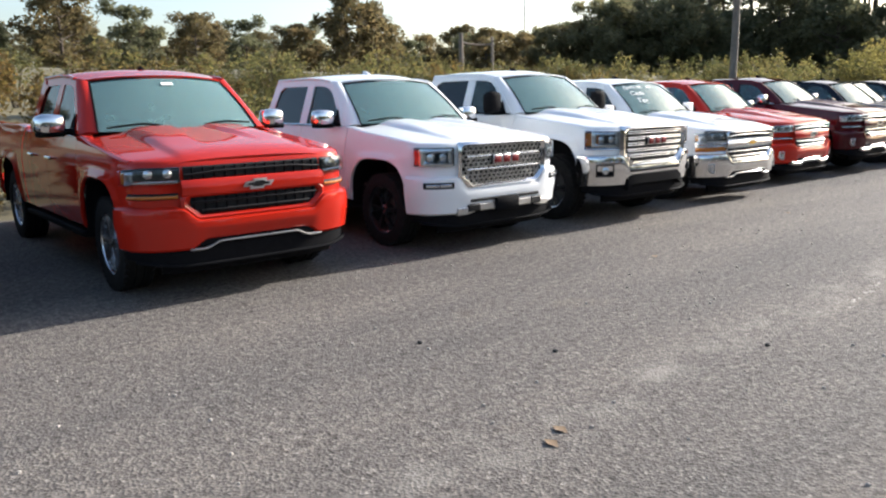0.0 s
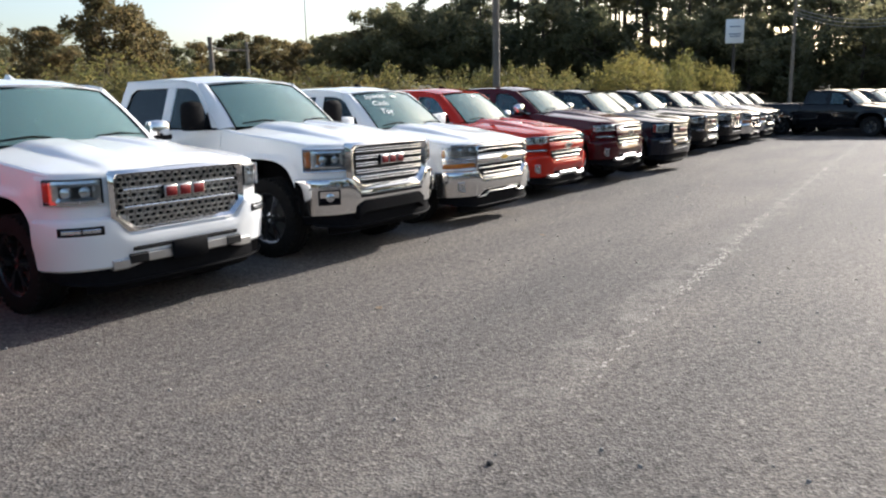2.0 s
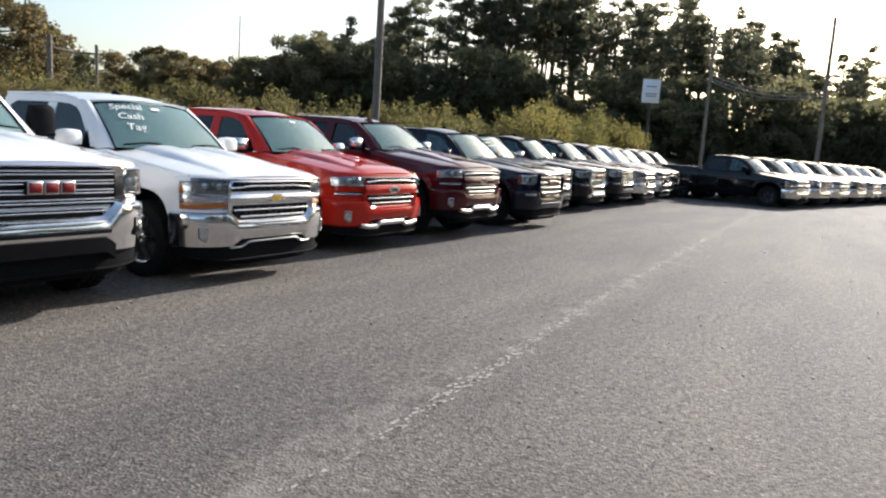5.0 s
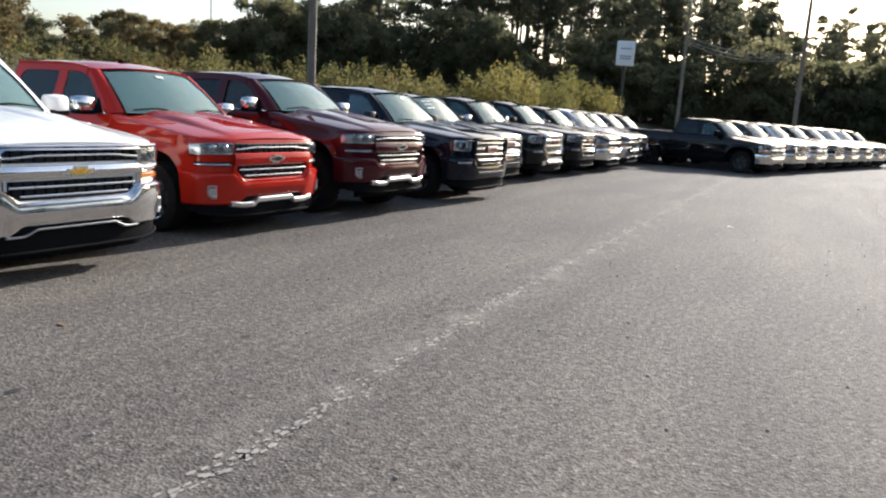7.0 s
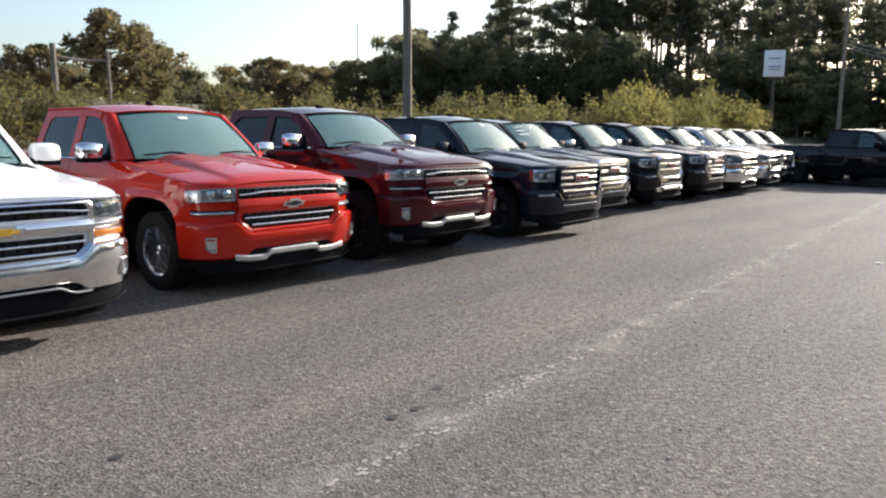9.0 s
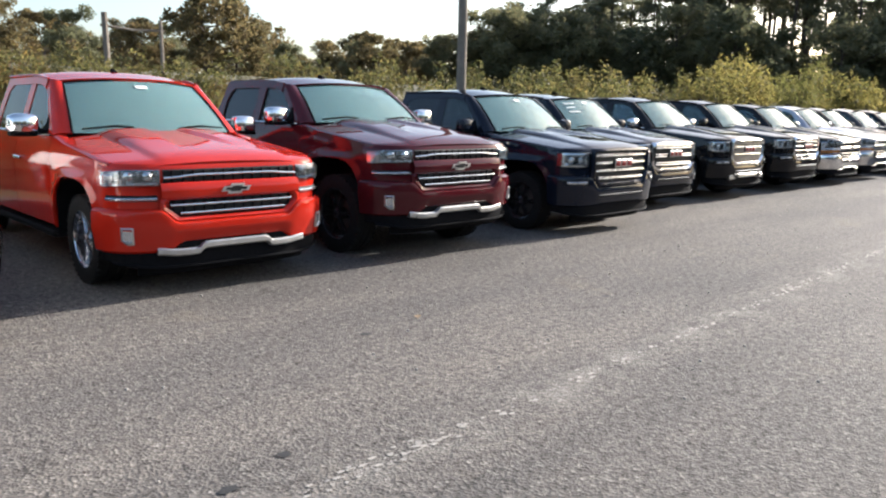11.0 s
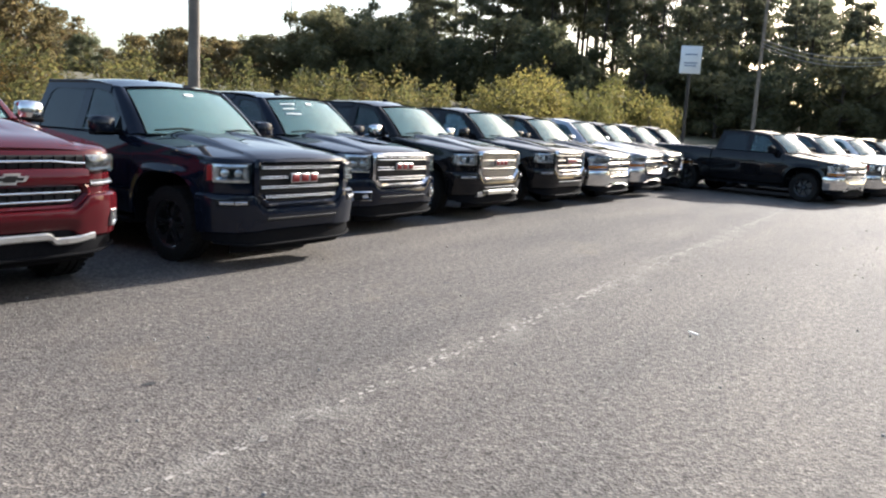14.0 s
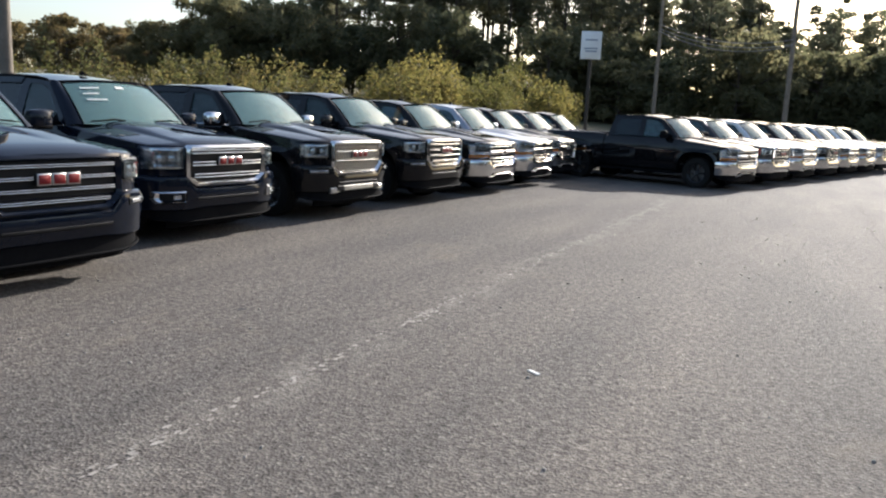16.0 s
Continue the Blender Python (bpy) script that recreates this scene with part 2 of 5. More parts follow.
NEEDLES_HAZED = leaf_material("hazed_pine_needles", (0.12, 0.128, 0.092), (0.16, 0.166, 0.112), (0.20, 0.195, 0.13))


# ---- shape helpers ----
class Shape:
    """Vertices and faces of one part."""

    def __init__(self):
        self.v, self.f = [], []

    def add(self, verts, faces):
        k = len(self.v)
        self.v += [tuple(p) for p in verts]
        self.f += [tuple(i + k for i in f) for f in faces]
        return self

    def grid(self, fn, nu, nv):
        """A sheet: fn(u, v) for u and v in 0..1."""
        pts = [fn(i / nu, j / nv) for i in range(nu + 1) for j in range(nv + 1)]
        return self.add(pts, [(i * (nv + 1) + j, (i + 1) * (nv + 1) + j, (i + 1) * (nv + 1) + j + 1, i * (nv + 1) + j + 1) for i in range(nu) for j in range(nv)])

    def rings(self, loops, cap=True):
        """A skin over closed loops of equal length."""
        n = len(loops[0])
        faces = [(a * n + i, a * n + (i + 1) % n, (a + 1) * n + (i + 1) % n, (a + 1) * n + i) for a in range(len(loops) - 1) for i in range(n)]
        if cap:
            faces += [tuple(range(n))[::-1], tuple((len(loops) - 1) * n + i for i in range(n))]
        return self.add([p for lp in loops for p in lp], faces)

    def box(self, c, s, r=0.01, m=None):
        """A box with chamfered edges, at c, of size s."""
        x, y, z = (k / 2 for k in s)
        r = min(r, 0.45 * min(s))
        loops = []
        for yy, q in ((-y, r), (-y + r, 0), (y - r, 0), (y, r)):
            a, b = x - q, z - q
            k = r * 0.7
            loops.append([(a, yy, b - k), (a - k, yy, b), (k - a, yy, b), (-a, yy, b - k), (-a, yy, k - b), (k - a, yy, -b), (a - k, yy, -b), (a, yy, k - b)])
        m = m or Matrix.Identity(4)
        return self.rings([[m @ Vector(p) + Vector(c) for p in lp] for lp in loops])

    def tube(self, path, radii, n=8):
        """A round bar along a path, with a radius at each point."""
        loops = []
        for i, p in enumerate(path):
            p = Vector(p)
            d = (Vector(path[min(i + 1, len(path) - 1)]) - Vector(path[max(i - 1, 0)])).normalized()
            side = d.cross(Vector((0, 0, 1)) if abs(d.z) < 0.9 else Vector((1, 0, 0))).normalized()
            up = side.cross(d)
            loops.append([p + (side * math.cos(6.2832 * k / n) + up * math.sin(6.2832 * k / n)) * radii[i] for k in range(n)])
        return self.rings(loops)

    def lathe(self, prof, n=32, c=(0, 0, 0)):
        """A ring turned about the x axis from (x, r) points, closed in section."""
        m = len(prof)
        pts = [(c[0] + x, c[1] + r * math.cos(6.2832 * i / n), c[2] + r * math.sin(6.2832 * i / n)) for i in range(n) for x, r in prof]
        return self.add(pts, [(i * m + j, ((i + 1) % n) * m + j, ((i + 1) % n) * m + (j + 1) % m, i * m + (j + 1) % m) for i in range(n) for j in range(m)])


def build(name, shape, mat, sharp=38.0):
    me = bpy.data.meshes.new(name)
    me.from_pydata(shape.v, [], shape.f)
    bm = bmesh.new()
    bm.from_mesh(me)
    bmesh.ops.recalc_face_normals(bm, faces=bm.faces)
    bm.to_mesh(me)
    bm.free()
    me.materials.append(mat)
    me.polygons.foreach_set("use_smooth", [True] * len(me.polygons))
    me.set_sharp_from_angle(angle=radians(sharp))
    return me


def part(name, shape, mat, parent, label="", at=None, thick=0.0):
    me = build(name, shape, mat)
    if thick:
        bm = bmesh.new()
        bm.from_mesh(me)
        bmesh.ops.solidify(bm, geom=bm.faces[:], thickness=thick)
        bm.to_mesh(me)
        bm.free()
        me.polygons.foreach_set("use_smooth", [True] * len(me.polygons))
        me.set_sharp_from_angle(angle=radians(38))
    ob = new(name, me)
    ob.parent = parent
    if at is not None:
        ob.matrix_basis = at
    return tagged(ob, label) if label else ob


def thing(name, m, label, category, group="", kind=""):
    e = new(name)
    e.empty_display_size = 0.3
    e.matrix_basis = m
    return tagged(e, label, category, group, kind)


def smooth(a, b, x):
    t = max(0.0, min(1.0, (x - a) / (b - a)))
    return t * t * (3 - 2 * t)


def lerp(a, b, t):
    return a + (b - a) * t


def along(table, x):
    """A value read between the rows of a table of (x, value)."""
    for (x0, v0), (x1, v1) in zip(table, table[1:]):
        if x <= x1:
            return lerp(v0, v1, max(0.0, (x - x0) / (x1 - x0)))
    return table[-1][1]


# ---- ground ----
def bank(x, y):
    """Height of the land: level lot, a low bank behind the parked row, rising to the wood."""
    h = 1.3 * smooth(12.0, 17.0, y) * smooth(-30, 0, x + 20)
    h += 2.2 * smooth(17, 45, y) * (1 - 0.6 * smooth(150, 300, math.hypot(x, y)))
    h += 5.0 * smooth(84, 150, x) * smooth(-60, 10, y)
    return h


def ground_mesh():
    sh = Shape()
    xs = [-2500, -900, -300, -120, -60] + [-40 + 5 * i for i in range(39)] + [180, 260, 500, 1200, 2800]
    ys = [-2500, -900, -300, -120, -60, -40, -20, -5, 5] + [11 + 1.5 * i for i in range(10)] + [27 + 6 * i for i in range(16)] + [150, 250, 500, 1200, 2800]
    n = len(ys)
    pts = [(x, y, bank(x, y) - 0.012 + (0.12 * noise.noise((x * 0.3, y * 0.3, 0)) if y > 13 else 0)) for x in xs for y in ys]
    return sh.add(pts, [(i * n + j, (i + 1) * n + j, (i + 1) * n + j + 1, i * n + j + 1) for i in range(len(xs) - 1) for j in range(n - 1)])


tagged(new("ground", build("ground", ground_mesh(), DRYGRASS)), "dry grass ground rising to a wooded bank", "ground", kind="structure")
lot = Shape()
edge = random.Random(3)
xs = [-60 + 2.5 * i for i in range(57)]
lot_loop = [(x, 11.2 + edge.uniform(-0.25, 0.25)) for x in xs] + [(x, -45.0) for x in reversed(xs)]
k = len(lot_loop)
lot.add([(x, y, 0.0) for x, y in lot_loop] + [(x, y, -0.08) for x, y in lot_loop], [tuple(range(k))] + [(i, (i + 1) % k, k + (i + 1) % k, k + i) for i in range(k)])
tagged(new("pavement", build("pavement", lot, ASPHALT)), "worn grey asphalt parking lot with pale aggregate", "asphalt", kind="structure")


def flakes(path, width, keep, seed, z):
    """Torn flakes of worn paint along a line."""
    sh, rnd = Shape(), random.Random(seed)
    for (x0, y0), (x1, y1) in zip(path, path[1:]):
        L = math.hypot(x1 - x0, y1 - y0)
        n = int(L / 0.010)
        for i in range(n):
            t = i / n
            dens = keep * along([(4.4, 0.12), (7.4, 0.22), (8.0, 1.0), (12.5, 1.0), (13, 0.25), (16, 0.3), (18, 0.7), (20.5, 0.7), (22, 0.25), (40, 0.2)], lerp(x0, x1, t)) * (0.35 + 1.3 * max(0, noise.noise((lerp(x0, x1, t) * 0.9, seed, 0)) + 0.25))
            if rnd.random() > dens:
                continue
            cx, cy = lerp(x0, x1, t) + rnd.uniform(-0.02, 0.02), lerp(y0, y1, t) + rnd.gauss(0, width * 0.33)
            r, m = rnd.uniform(0.008, 0.026), rnd.randrange(5, 8)
            ring = [(cx + r * 1.5 * rnd.uniform(0.5, 1) * math.cos(6.2832 * q / m), cy + r * 0.8 * rnd.uniform(0.5, 1) * math.sin(6.2832 * q / m)) for q in range(m)]
            sh.add([(a, b, z) for a, b in ring], [tuple(range(m))])
    return sh


tagged(new("painted_line", build("painted_line", flakes([(4.4, 1.02), (7.7, 1.15), (10.2, 1.20), (12.2, 1.32), (18.9, 1.43), (26.4, 1.53), (34, 1.53)], 0.10, 0.75, 4, 0.004), LINE)), "worn and broken pale paint line on the asphalt", "painted line", kind="structure")
crack, rnd = Shape(), random.Random(8)
cl = [(15.1 + 0.21 * i, -2.2 + 0.06 * math.sin(i * 0.31) + rnd.uniform(-0.03, 0.03) - 0.5 * (1 - smooth(15, 20, 15.1 + 0.21 * i))) for i in range(100)]
w = [rnd.uniform(0.004, 0.016) for _ in cl]
crack.add([(x, y - a, 0.004) for (x, y), a in zip(cl, w)] + [(x, y + a, 0.004) for (x, y), a in zip(cl, w)], [(i, i + 1, 101 + i - 0, 100 + i) for i in range(99)])
tagged(new("crack", build("crack", crack, SOIL)), "long ragged crack in the asphalt filled with soil", "crack", kind="structure")
weed, wr = Shape(), random.Random(9)
for (x, y), _ in zip(cl, w):
    if wr.random() < 0.45:
        for q in range(4):
            a, h = wr.uniform(0, 6.28), wr.uniform(0.015, 0.06)
            weed.add([(x - 0.004, y, 0.0), (x + 0.004, y, 0.0), (x + 0.03 * math.cos(a), y + 0.03 * math.sin(a), h)], [(0, 1, 2)])
tagged(new("weeds", build("weeds", weed, LEAF_BROWN)), "sparse dry weeds along the crack", "weeds", kind="stuff")
scrap = Shape().box((0, 0, 0.004), (0.10, 0.028, 0.006), 0.002)
o = new("paper_scrap", build("paper_scrap", scrap, STICKER))
o.matrix_basis = pose(19.43, 0.22, 0.001, 0, 0, 60)
tagged(o, "small white paper scrap lying on the asphalt", "litter")
spot = random.Random(31)
for x, y, r in ((11.74, 1.57, 0.07), (11.54, 1.59, 0.06), (12.09, 1.69, 0.055), (10.3, 2.3, 0.06), (13.6, 2.9, 0.07), (15.9, 2.4, 0.06), (8.9, 2.6, 0.06), (19.6, 2.7, 0.07)):
    ring = [(x + r * spot.uniform(0.5, 1.0) * math.cos(6.2832 * q / 11), y + r * spot.uniform(0.3, 0.6) * math.sin(6.2832 * q / 11), 0.005) for q in range(11)]
    tagged(new("tar_spot", build("tar_spot", Shape().add(ring, [tuple(range(11))]), TAR)), "small dark tar spot on the asphalt", "stain", "tar spots on the lot", "structure")
for x, y in ((2.59, 2.65), (4.17, 1.01), (3.1, 1.9)):
    st = new("stone", build("stone", Shape().rings([[(q * 0.02 * math.cos(k * 1.0472), q * 0.016 * math.sin(k * 1.0472), z) for k in range(6)] for q, z in ((0.8, 0.0), (1.0, 0.008), (0.5, 0.018))]), TAR))
    st.matrix_basis = pose(x, y, 0, 0, 0, 40 * x)
    tagged(st, "small dark stone lying on the asphalt", "stone", "stones on the lot")
for x, y in ((2.05, 1.05), (2.2, 1.12), (6.1, 3.1), (9.8, 3.4), (14.2, 3.0)):
    lf = new("dead_leaf", build("dead_leaf", Shape().add([(-0.05, 0, 0.004), (0, 0.03, 0.014), (0.055, 0, 0.006), (0, -0.03, 0.012)], [(0, 1, 2), (0, 2, 3)]), DEADLEAF))
    lf.matrix_basis = pose(x, y, 0, 0, 0, 77 * y)
    tagged(lf, "curled brown dead leaf on the asphalt", "leaf", "dead leaves on the lot")
peb, rnd = Shape(), random.Random(21)
for i in range(900):
    x, y, r = rnd.uniform(0, 30), rnd.uniform(-3.5, 4.8), rnd.choice((0.004, 0.006, 0.008, 0.012))
    peb.rings([[(x + r * q * math.cos(a * 1.2566 + i), y + r * q * math.sin(a * 1.2566 + i), z * r) for a in range(5)] for q, z in ((1, 0), (0.8, 0.8), (0.3, 1.1))])
tagged(new("loose_stones", build("loose_stones", peb, plain("loose_stone", (0.34, 0.31, 0.27), 0.8, vary=0.4, scale=3))), "loose pale grit scattered on the asphalt", "grit", kind="stuff")


# ---- plants ----
def leaf_cloud(sh, rnd, c, rad, count, size, flat=1.0):
    """Small folded leaves scattered through an uneven clump."""
    for _ in range(count):
        d = Vector((rnd.gauss(0, 1), rnd.gauss(0, 1), rnd.gauss(0, flat)))
        d = d.normalized() * rnd.random() ** 0.45
        p = Vector(c) + Vector((d.x * rad[0], d.y * rad[1], d.z * rad[2]))
        a = Vector((rnd.gauss(0, 1), rnd.gauss(0, 1), rnd.gauss(0, 0.7))).normalized()
        b = a.cross(Vector((rnd.gauss(0, 1), rnd.gauss(0, 1), rnd.gauss(0, 1)))).normalized()
        s_ = size * rnd.uniform(0.6, 1.5)
        q = a.cross(b) * s_ * 0.25
        sh.add([p - a * s_, p + b * s_ * 0.5 + q, p + a * s_, p - b * s_ * 0.5 + q], [(0, 1, 2), (0, 2, 3)])


def bush(seed, leaf, h, w, leaves=900, size=0.055):
    """A wild bush: canes that fork and a ragged crown of small leaves."""
    rnd = random.Random(seed)
    root = thing("bush", Matrix.Identity(4), "", "bush")
    stems, crown = Shape(), Shape()
    for i in range(9):
        a, lean, top = rnd.uniform(0, 6.28), rnd.uniform(0.1, 0.5) * w, h * rnd.uniform(0.55, 1.12)
        tip = (lean * math.cos(a), lean * math.sin(a), top)
        mid = (tip[0] * 0.4, tip[1] * 0.4, top * 0.55)
        stems.tube([(tip[0] * 0.1, tip[1] * 0.1, -0.2), mid, tip], [0.022, 0.014, 0.004], 4)
        for t in (0.35, 0.55, 0.75, 0.92, 1.05):
            c = (lerp(mid[0], tip[0], t * 1.1) + rnd.gauss(0, 0.1), lerp(mid[1], tip[1], t * 1.1) + rnd.gauss(0, 0.1), top * (0.25 + 0.72 * t))
            r = w * 0.30 * (1.25 - 0.75 * t) * rnd.uniform(0.6, 1.3)
            leaf_cloud(crown, rnd, c, (r, r, r * 1.1), int(leaves / 45), size)
    part("cane", stems, BARK, root)
    part("foliage", crown, leaf, root)
    return root


def tree(seed, leaf, h, spread, leaves=4400, size=0.18, trunk_h=0.08):
    """A broad tree: forked trunk, limbs and an uneven crown of leaf clumps with gaps."""
    rnd = random.Random(seed)
    root = thing("tree", Matrix.Identity(4), "", "tree")
    wood, crown = Shape(), Shape()
    wood.tube([(0, 0, -0.4), (0.1, 0, h * 0.2), (0.0, 0.15, h * 0.5), (0.2, 0.1, h * 0.85)], [h * 0.028, h * 0.021, h * 0.014, 0.03], 8)
    n = 15
    for i in range(n):
        a, z0 = i * 2.4 + rnd.uniform(-0.5, 0.5), h * lerp(trunk_h, 0.82, i / n)
        r = spread * (1 - 0.6 * abs(i / n - 0.35)) * rnd.uniform(0.6, 1.1)
        tip = Vector((r * math.cos(a), r * math.sin(a), min(h * 0.98, z0 + h * rnd.uniform(0.06, 0.24))))
        wood.tube([(0, 0, z0), (tip.x * 0.5, tip.y * 0.5, lerp(z0, tip.z, 0.35)), tip], [h * 0.010, h * 0.006, 0.015], 5)
        for t in (0.55, 0.85, 1.05):
            c = (tip.x * t + rnd.gauss(0, 0.3), tip.y * t + rnd.gauss(0, 0.3), lerp(z0, tip.z, t) + rnd.gauss(0, 0.3))
            q = spread * rnd.uniform(0.20, 0.36)
            leaf_cloud(crown, rnd, c, (q, q, q * 0.75), int(leaves / (n * 3)), size)
    leaf_cloud(crown, rnd, (0.1, 0.1, h * 0.92), (spread * 0.4, spread * 0.4, h * 0.1), int(leaves / 8), size)
    part("trunk", wood, BARK, root)
    part("crown", crown, leaf, root)
    return root


def pine(seed, h, leaves=1700, size=0.24):
    """A tall pine: a bare straight trunk, dead stubs and a high ragged crown."""
    rnd = random.Random(seed)
    root = thing("pine_tree", Matrix.Identity(4), "", "tree")
    wood, crown = Shape(), Shape()
    lean = (rnd.uniform(-0.4, 0.4), rnd.uniform(-0.4, 0.4))
    wood.tube([(0, 0, -0.5), (lean[0] * 0.4, lean[1] * 0.4, h * 0.5), (lean[0], lean[1], h * 0.97)], [0.24, 0.17, 0.03], 7)
    base = rnd.uniform(0.40, 0.58)
    n = 20
    for i in range(n):
        f = lerp(base, 0.98, (i + rnd.random()) / n)
        a, r = rnd.uniform(0, 6.28), h * 0.15 * (1.15 - f) * rnd.uniform(0.9, 2.0) + 0.5
        c0 = Vector((lean[0] * f, lean[1] * f, h * f))
        tip = c0 + Vector((r * math.cos(a), r * math.sin(a), rnd.uniform(-0.3, 0.9)))
        wood.tube([c0, c0.lerp(tip, 0.5) + Vector((0, 0, 0.15)), tip], [0.05, 0.035, 0.012], 4)
        for t in (0.6, 1.0):
            q = rnd.uniform(0.65, 1.35)
            leaf_cloud(crown, rnd, c0.lerp(tip, t), (q, q, q * 0.55), int(leaves / (2 * n)), size)
    for i in range(6):
        f, a = rnd.uniform(0.15, base), rnd.uniform(0, 6.28)
        wood.tube([(lean[0] * f, lean[1] * f, h * f), (lean[0] * f + 0.9 * math.cos(a), lean[1] * f + 0.9 * math.sin(a), h * f - 0.1)], [0.03, 0.01], 4)
    part("trunk", wood, BARK, root)
    part("crown", crown, NEEDLES_HAZED, root)
    return root


def scatter(protos, spots, group, label, seed):
    """Sets out copies of the first ones: each spot is (x, y, size, height factor)."""
    rnd = random.Random(seed)
    used = set()
    for i, (x, y, s_, hz) in enumerate(spots):
        p = protos[rnd.randrange(len(protos))] if i >= len(protos) else protos[i]
        m = Matrix.Translation((x, y, bank(x, y) - 0.05)) @ Matrix.Rotation(rnd.uniform(0, 6.28), 4, "Z")
        ob = p
        if p in used:
            ob = copy_thing(p, m)
        used.add(p)
        ob.matrix_basis = m
        ob.scale = (s_, s_, s_ * hz)
        tagged(ob, label, group=group)


rnd = random.Random(11)
brown = [bush(100 + i, LEAF_BROWN, 1.5, 1.6) for i in range(4)]
green = [bush(200 + i, LEAF_GREEN, 1.65, 1.8) for i in range(5)]
yellow = [bush(300 + i, LEAF_YELLOW, 2.3, 1.8, 1100) for i in range(3)]
spots = [(rnd.uniform(-8, 24), rnd.uniform(11.9, 19), rnd.uniform(0.5, 0.95), rnd.uniform(0.8, 1.15)) for _ in range(56)]
scatter(brown, spots, "brush on the bank", "brown autumn brush with ragged canes on the bank", 1)
spots = [(rnd.uniform(-10, 34), rnd.uniform(11.5, 13.0), rnd.uniform(0.45, 0.75), rnd.uniform(0.8, 1.2)) for _ in range(32)]
scatter([copy_thing(b, Matrix.Identity(4)) for b in brown], spots, "brush on the bank", "low brown weeds at the foot of the bank", 7)
spots = [(x, rnd.uniform(11.9, 20), rnd.uniform(0.7, 1.2) * lerp(0.72, 1.0, smooth(18, 34, x)), rnd.uniform(0.8, 1.2)) for x in [rnd.uniform(8, 58) for _ in range(106)]]
spots += [(rnd.uniform(4, 27), rnd.uniform(15.5, 23), rnd.uniform(0.75, 1.05), rnd.uniform(0.8, 1.1)) for _ in range(26)]
spots += [(rnd.uniform(6, 34), rnd.uniform(12.0, 15.5), rnd.uniform(0.6, 0.95), rnd.uniform(0.8, 1.1)) for _ in range(40)]
scatter(green, spots, "brush on the bank", "green and tan brush on the bank", 2)
spots = [(rnd.uniform(40, 60), rnd.uniform(12.4, 16.5), rnd.uniform(0.9, 1.35), rnd.uniform(0.9, 1.2)) for _ in range(26)]
spots += [(rnd.uniform(52, 60), rnd.uniform(12, 15.5), rnd.uniform(1.3, 1.6), rnd.uniform(0.9, 1.1)) for _ in range(7)]
scatter(yellow, spots, "brush on the bank", "yellow-green sunlit bush at the end of the brush", 3)
oaks = [tree(400 + i, LEAF_HAZED if i % 2 else LEAF_AUTUMN, 7.4, 3.4) for i in range(5)]
spots = []
for az, d, s_ in [(90, 60, 0.9), (84, 66, 1.0), (79, 62, 1.1), (74, 70, 1.05), (70, 64, 0.9), (66, 72, 0.85), (62, 76, 1.0), (58, 80, 1.15), (56, 84, 1.1), (53, 90, 0.9), (50, 92, 0.7), (47, 96, 0.95), (44, 100, 0.9), (42, 96, 0.95), (40, 98, 1.1), (68, 84, 1.1), (77, 80, 1.1), (61, 92, 1.1), (48, 110, 1.0), (45, 115, 1.0), (51, 112, 0.85), (55, 105, 1.1), (64, 98, 1.15), (72, 95, 1.2), (82, 85, 1.2), (88, 80, 1.2), (38.5, 95, 1.2), (37, 90, 1.15), (95, 60, 1.0), (100, 64, 1.0)] + [(36 + 2.1 * i, 122 + 9 * (i % 3), 1.15 + 0.12 * (i % 4)) for i in range(26)]:
    s_ *= 0.80 if az > 59 or d > 118 else (0.72 if 49 < az < 54 else 1.0)
    spots.append((6 + d * math.cos(radians(az)), d * math.sin(radians(az)), s_, rnd.uniform(0.9, 1.1)))
# unseen trees behind and beside the lot, added to darken reflections and fill light
spots += [(rnd.uniform(-45, 75), rnd.uniform(-52, -38), rnd.uniform(1.0, 1.5), 1.0) for _ in range(34)]
spots += [(rnd.uniform(-62, -48), rnd.uniform(-40, 40), rnd.uniform(0.9, 1.3), 1.0) for _ in range(22)]
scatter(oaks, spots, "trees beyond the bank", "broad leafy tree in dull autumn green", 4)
pines = [pine(500 + i, rnd.uniform(17, 21)) for i in range(6)]
spots = []
for i in range(135):
    az, d = rnd.uniform(-16, 40), rnd.uniform(100, 124)
    f = lerp(0.66, 1.0, smooth(0, 14, az)) * along([(-20, 1.0), (27, 1.0), (33, 0.80), (36, 0.66), (40, 0.46)], az)
    spots.append((8 + d * math.cos(radians(az)), -1 + d * math.sin(radians(az)), rnd.uniform(0.85, 1.15) * f, rnd.uniform(0.9, 1.1)))
scatter(pines, spots, "pine wood", "tall pine with a bare trunk, its needles coloured for haze", 5)
under = [tree(600 + i, LEAF_HAZED, 6.0, 3.0, 2600, 0.18, 0.08) for i in range(3)]
spots = []
for i in range(120):
    az, d = rnd.uniform(-16, 38), rnd.uniform(86, 101)
    spots.append((8 + d * math.cos(radians(az)), -1 + d * math.sin(radians(az)), rnd.uniform(0.9, 1.5), rnd.uniform(0.8, 1.2)))
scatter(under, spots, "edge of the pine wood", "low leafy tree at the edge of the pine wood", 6)


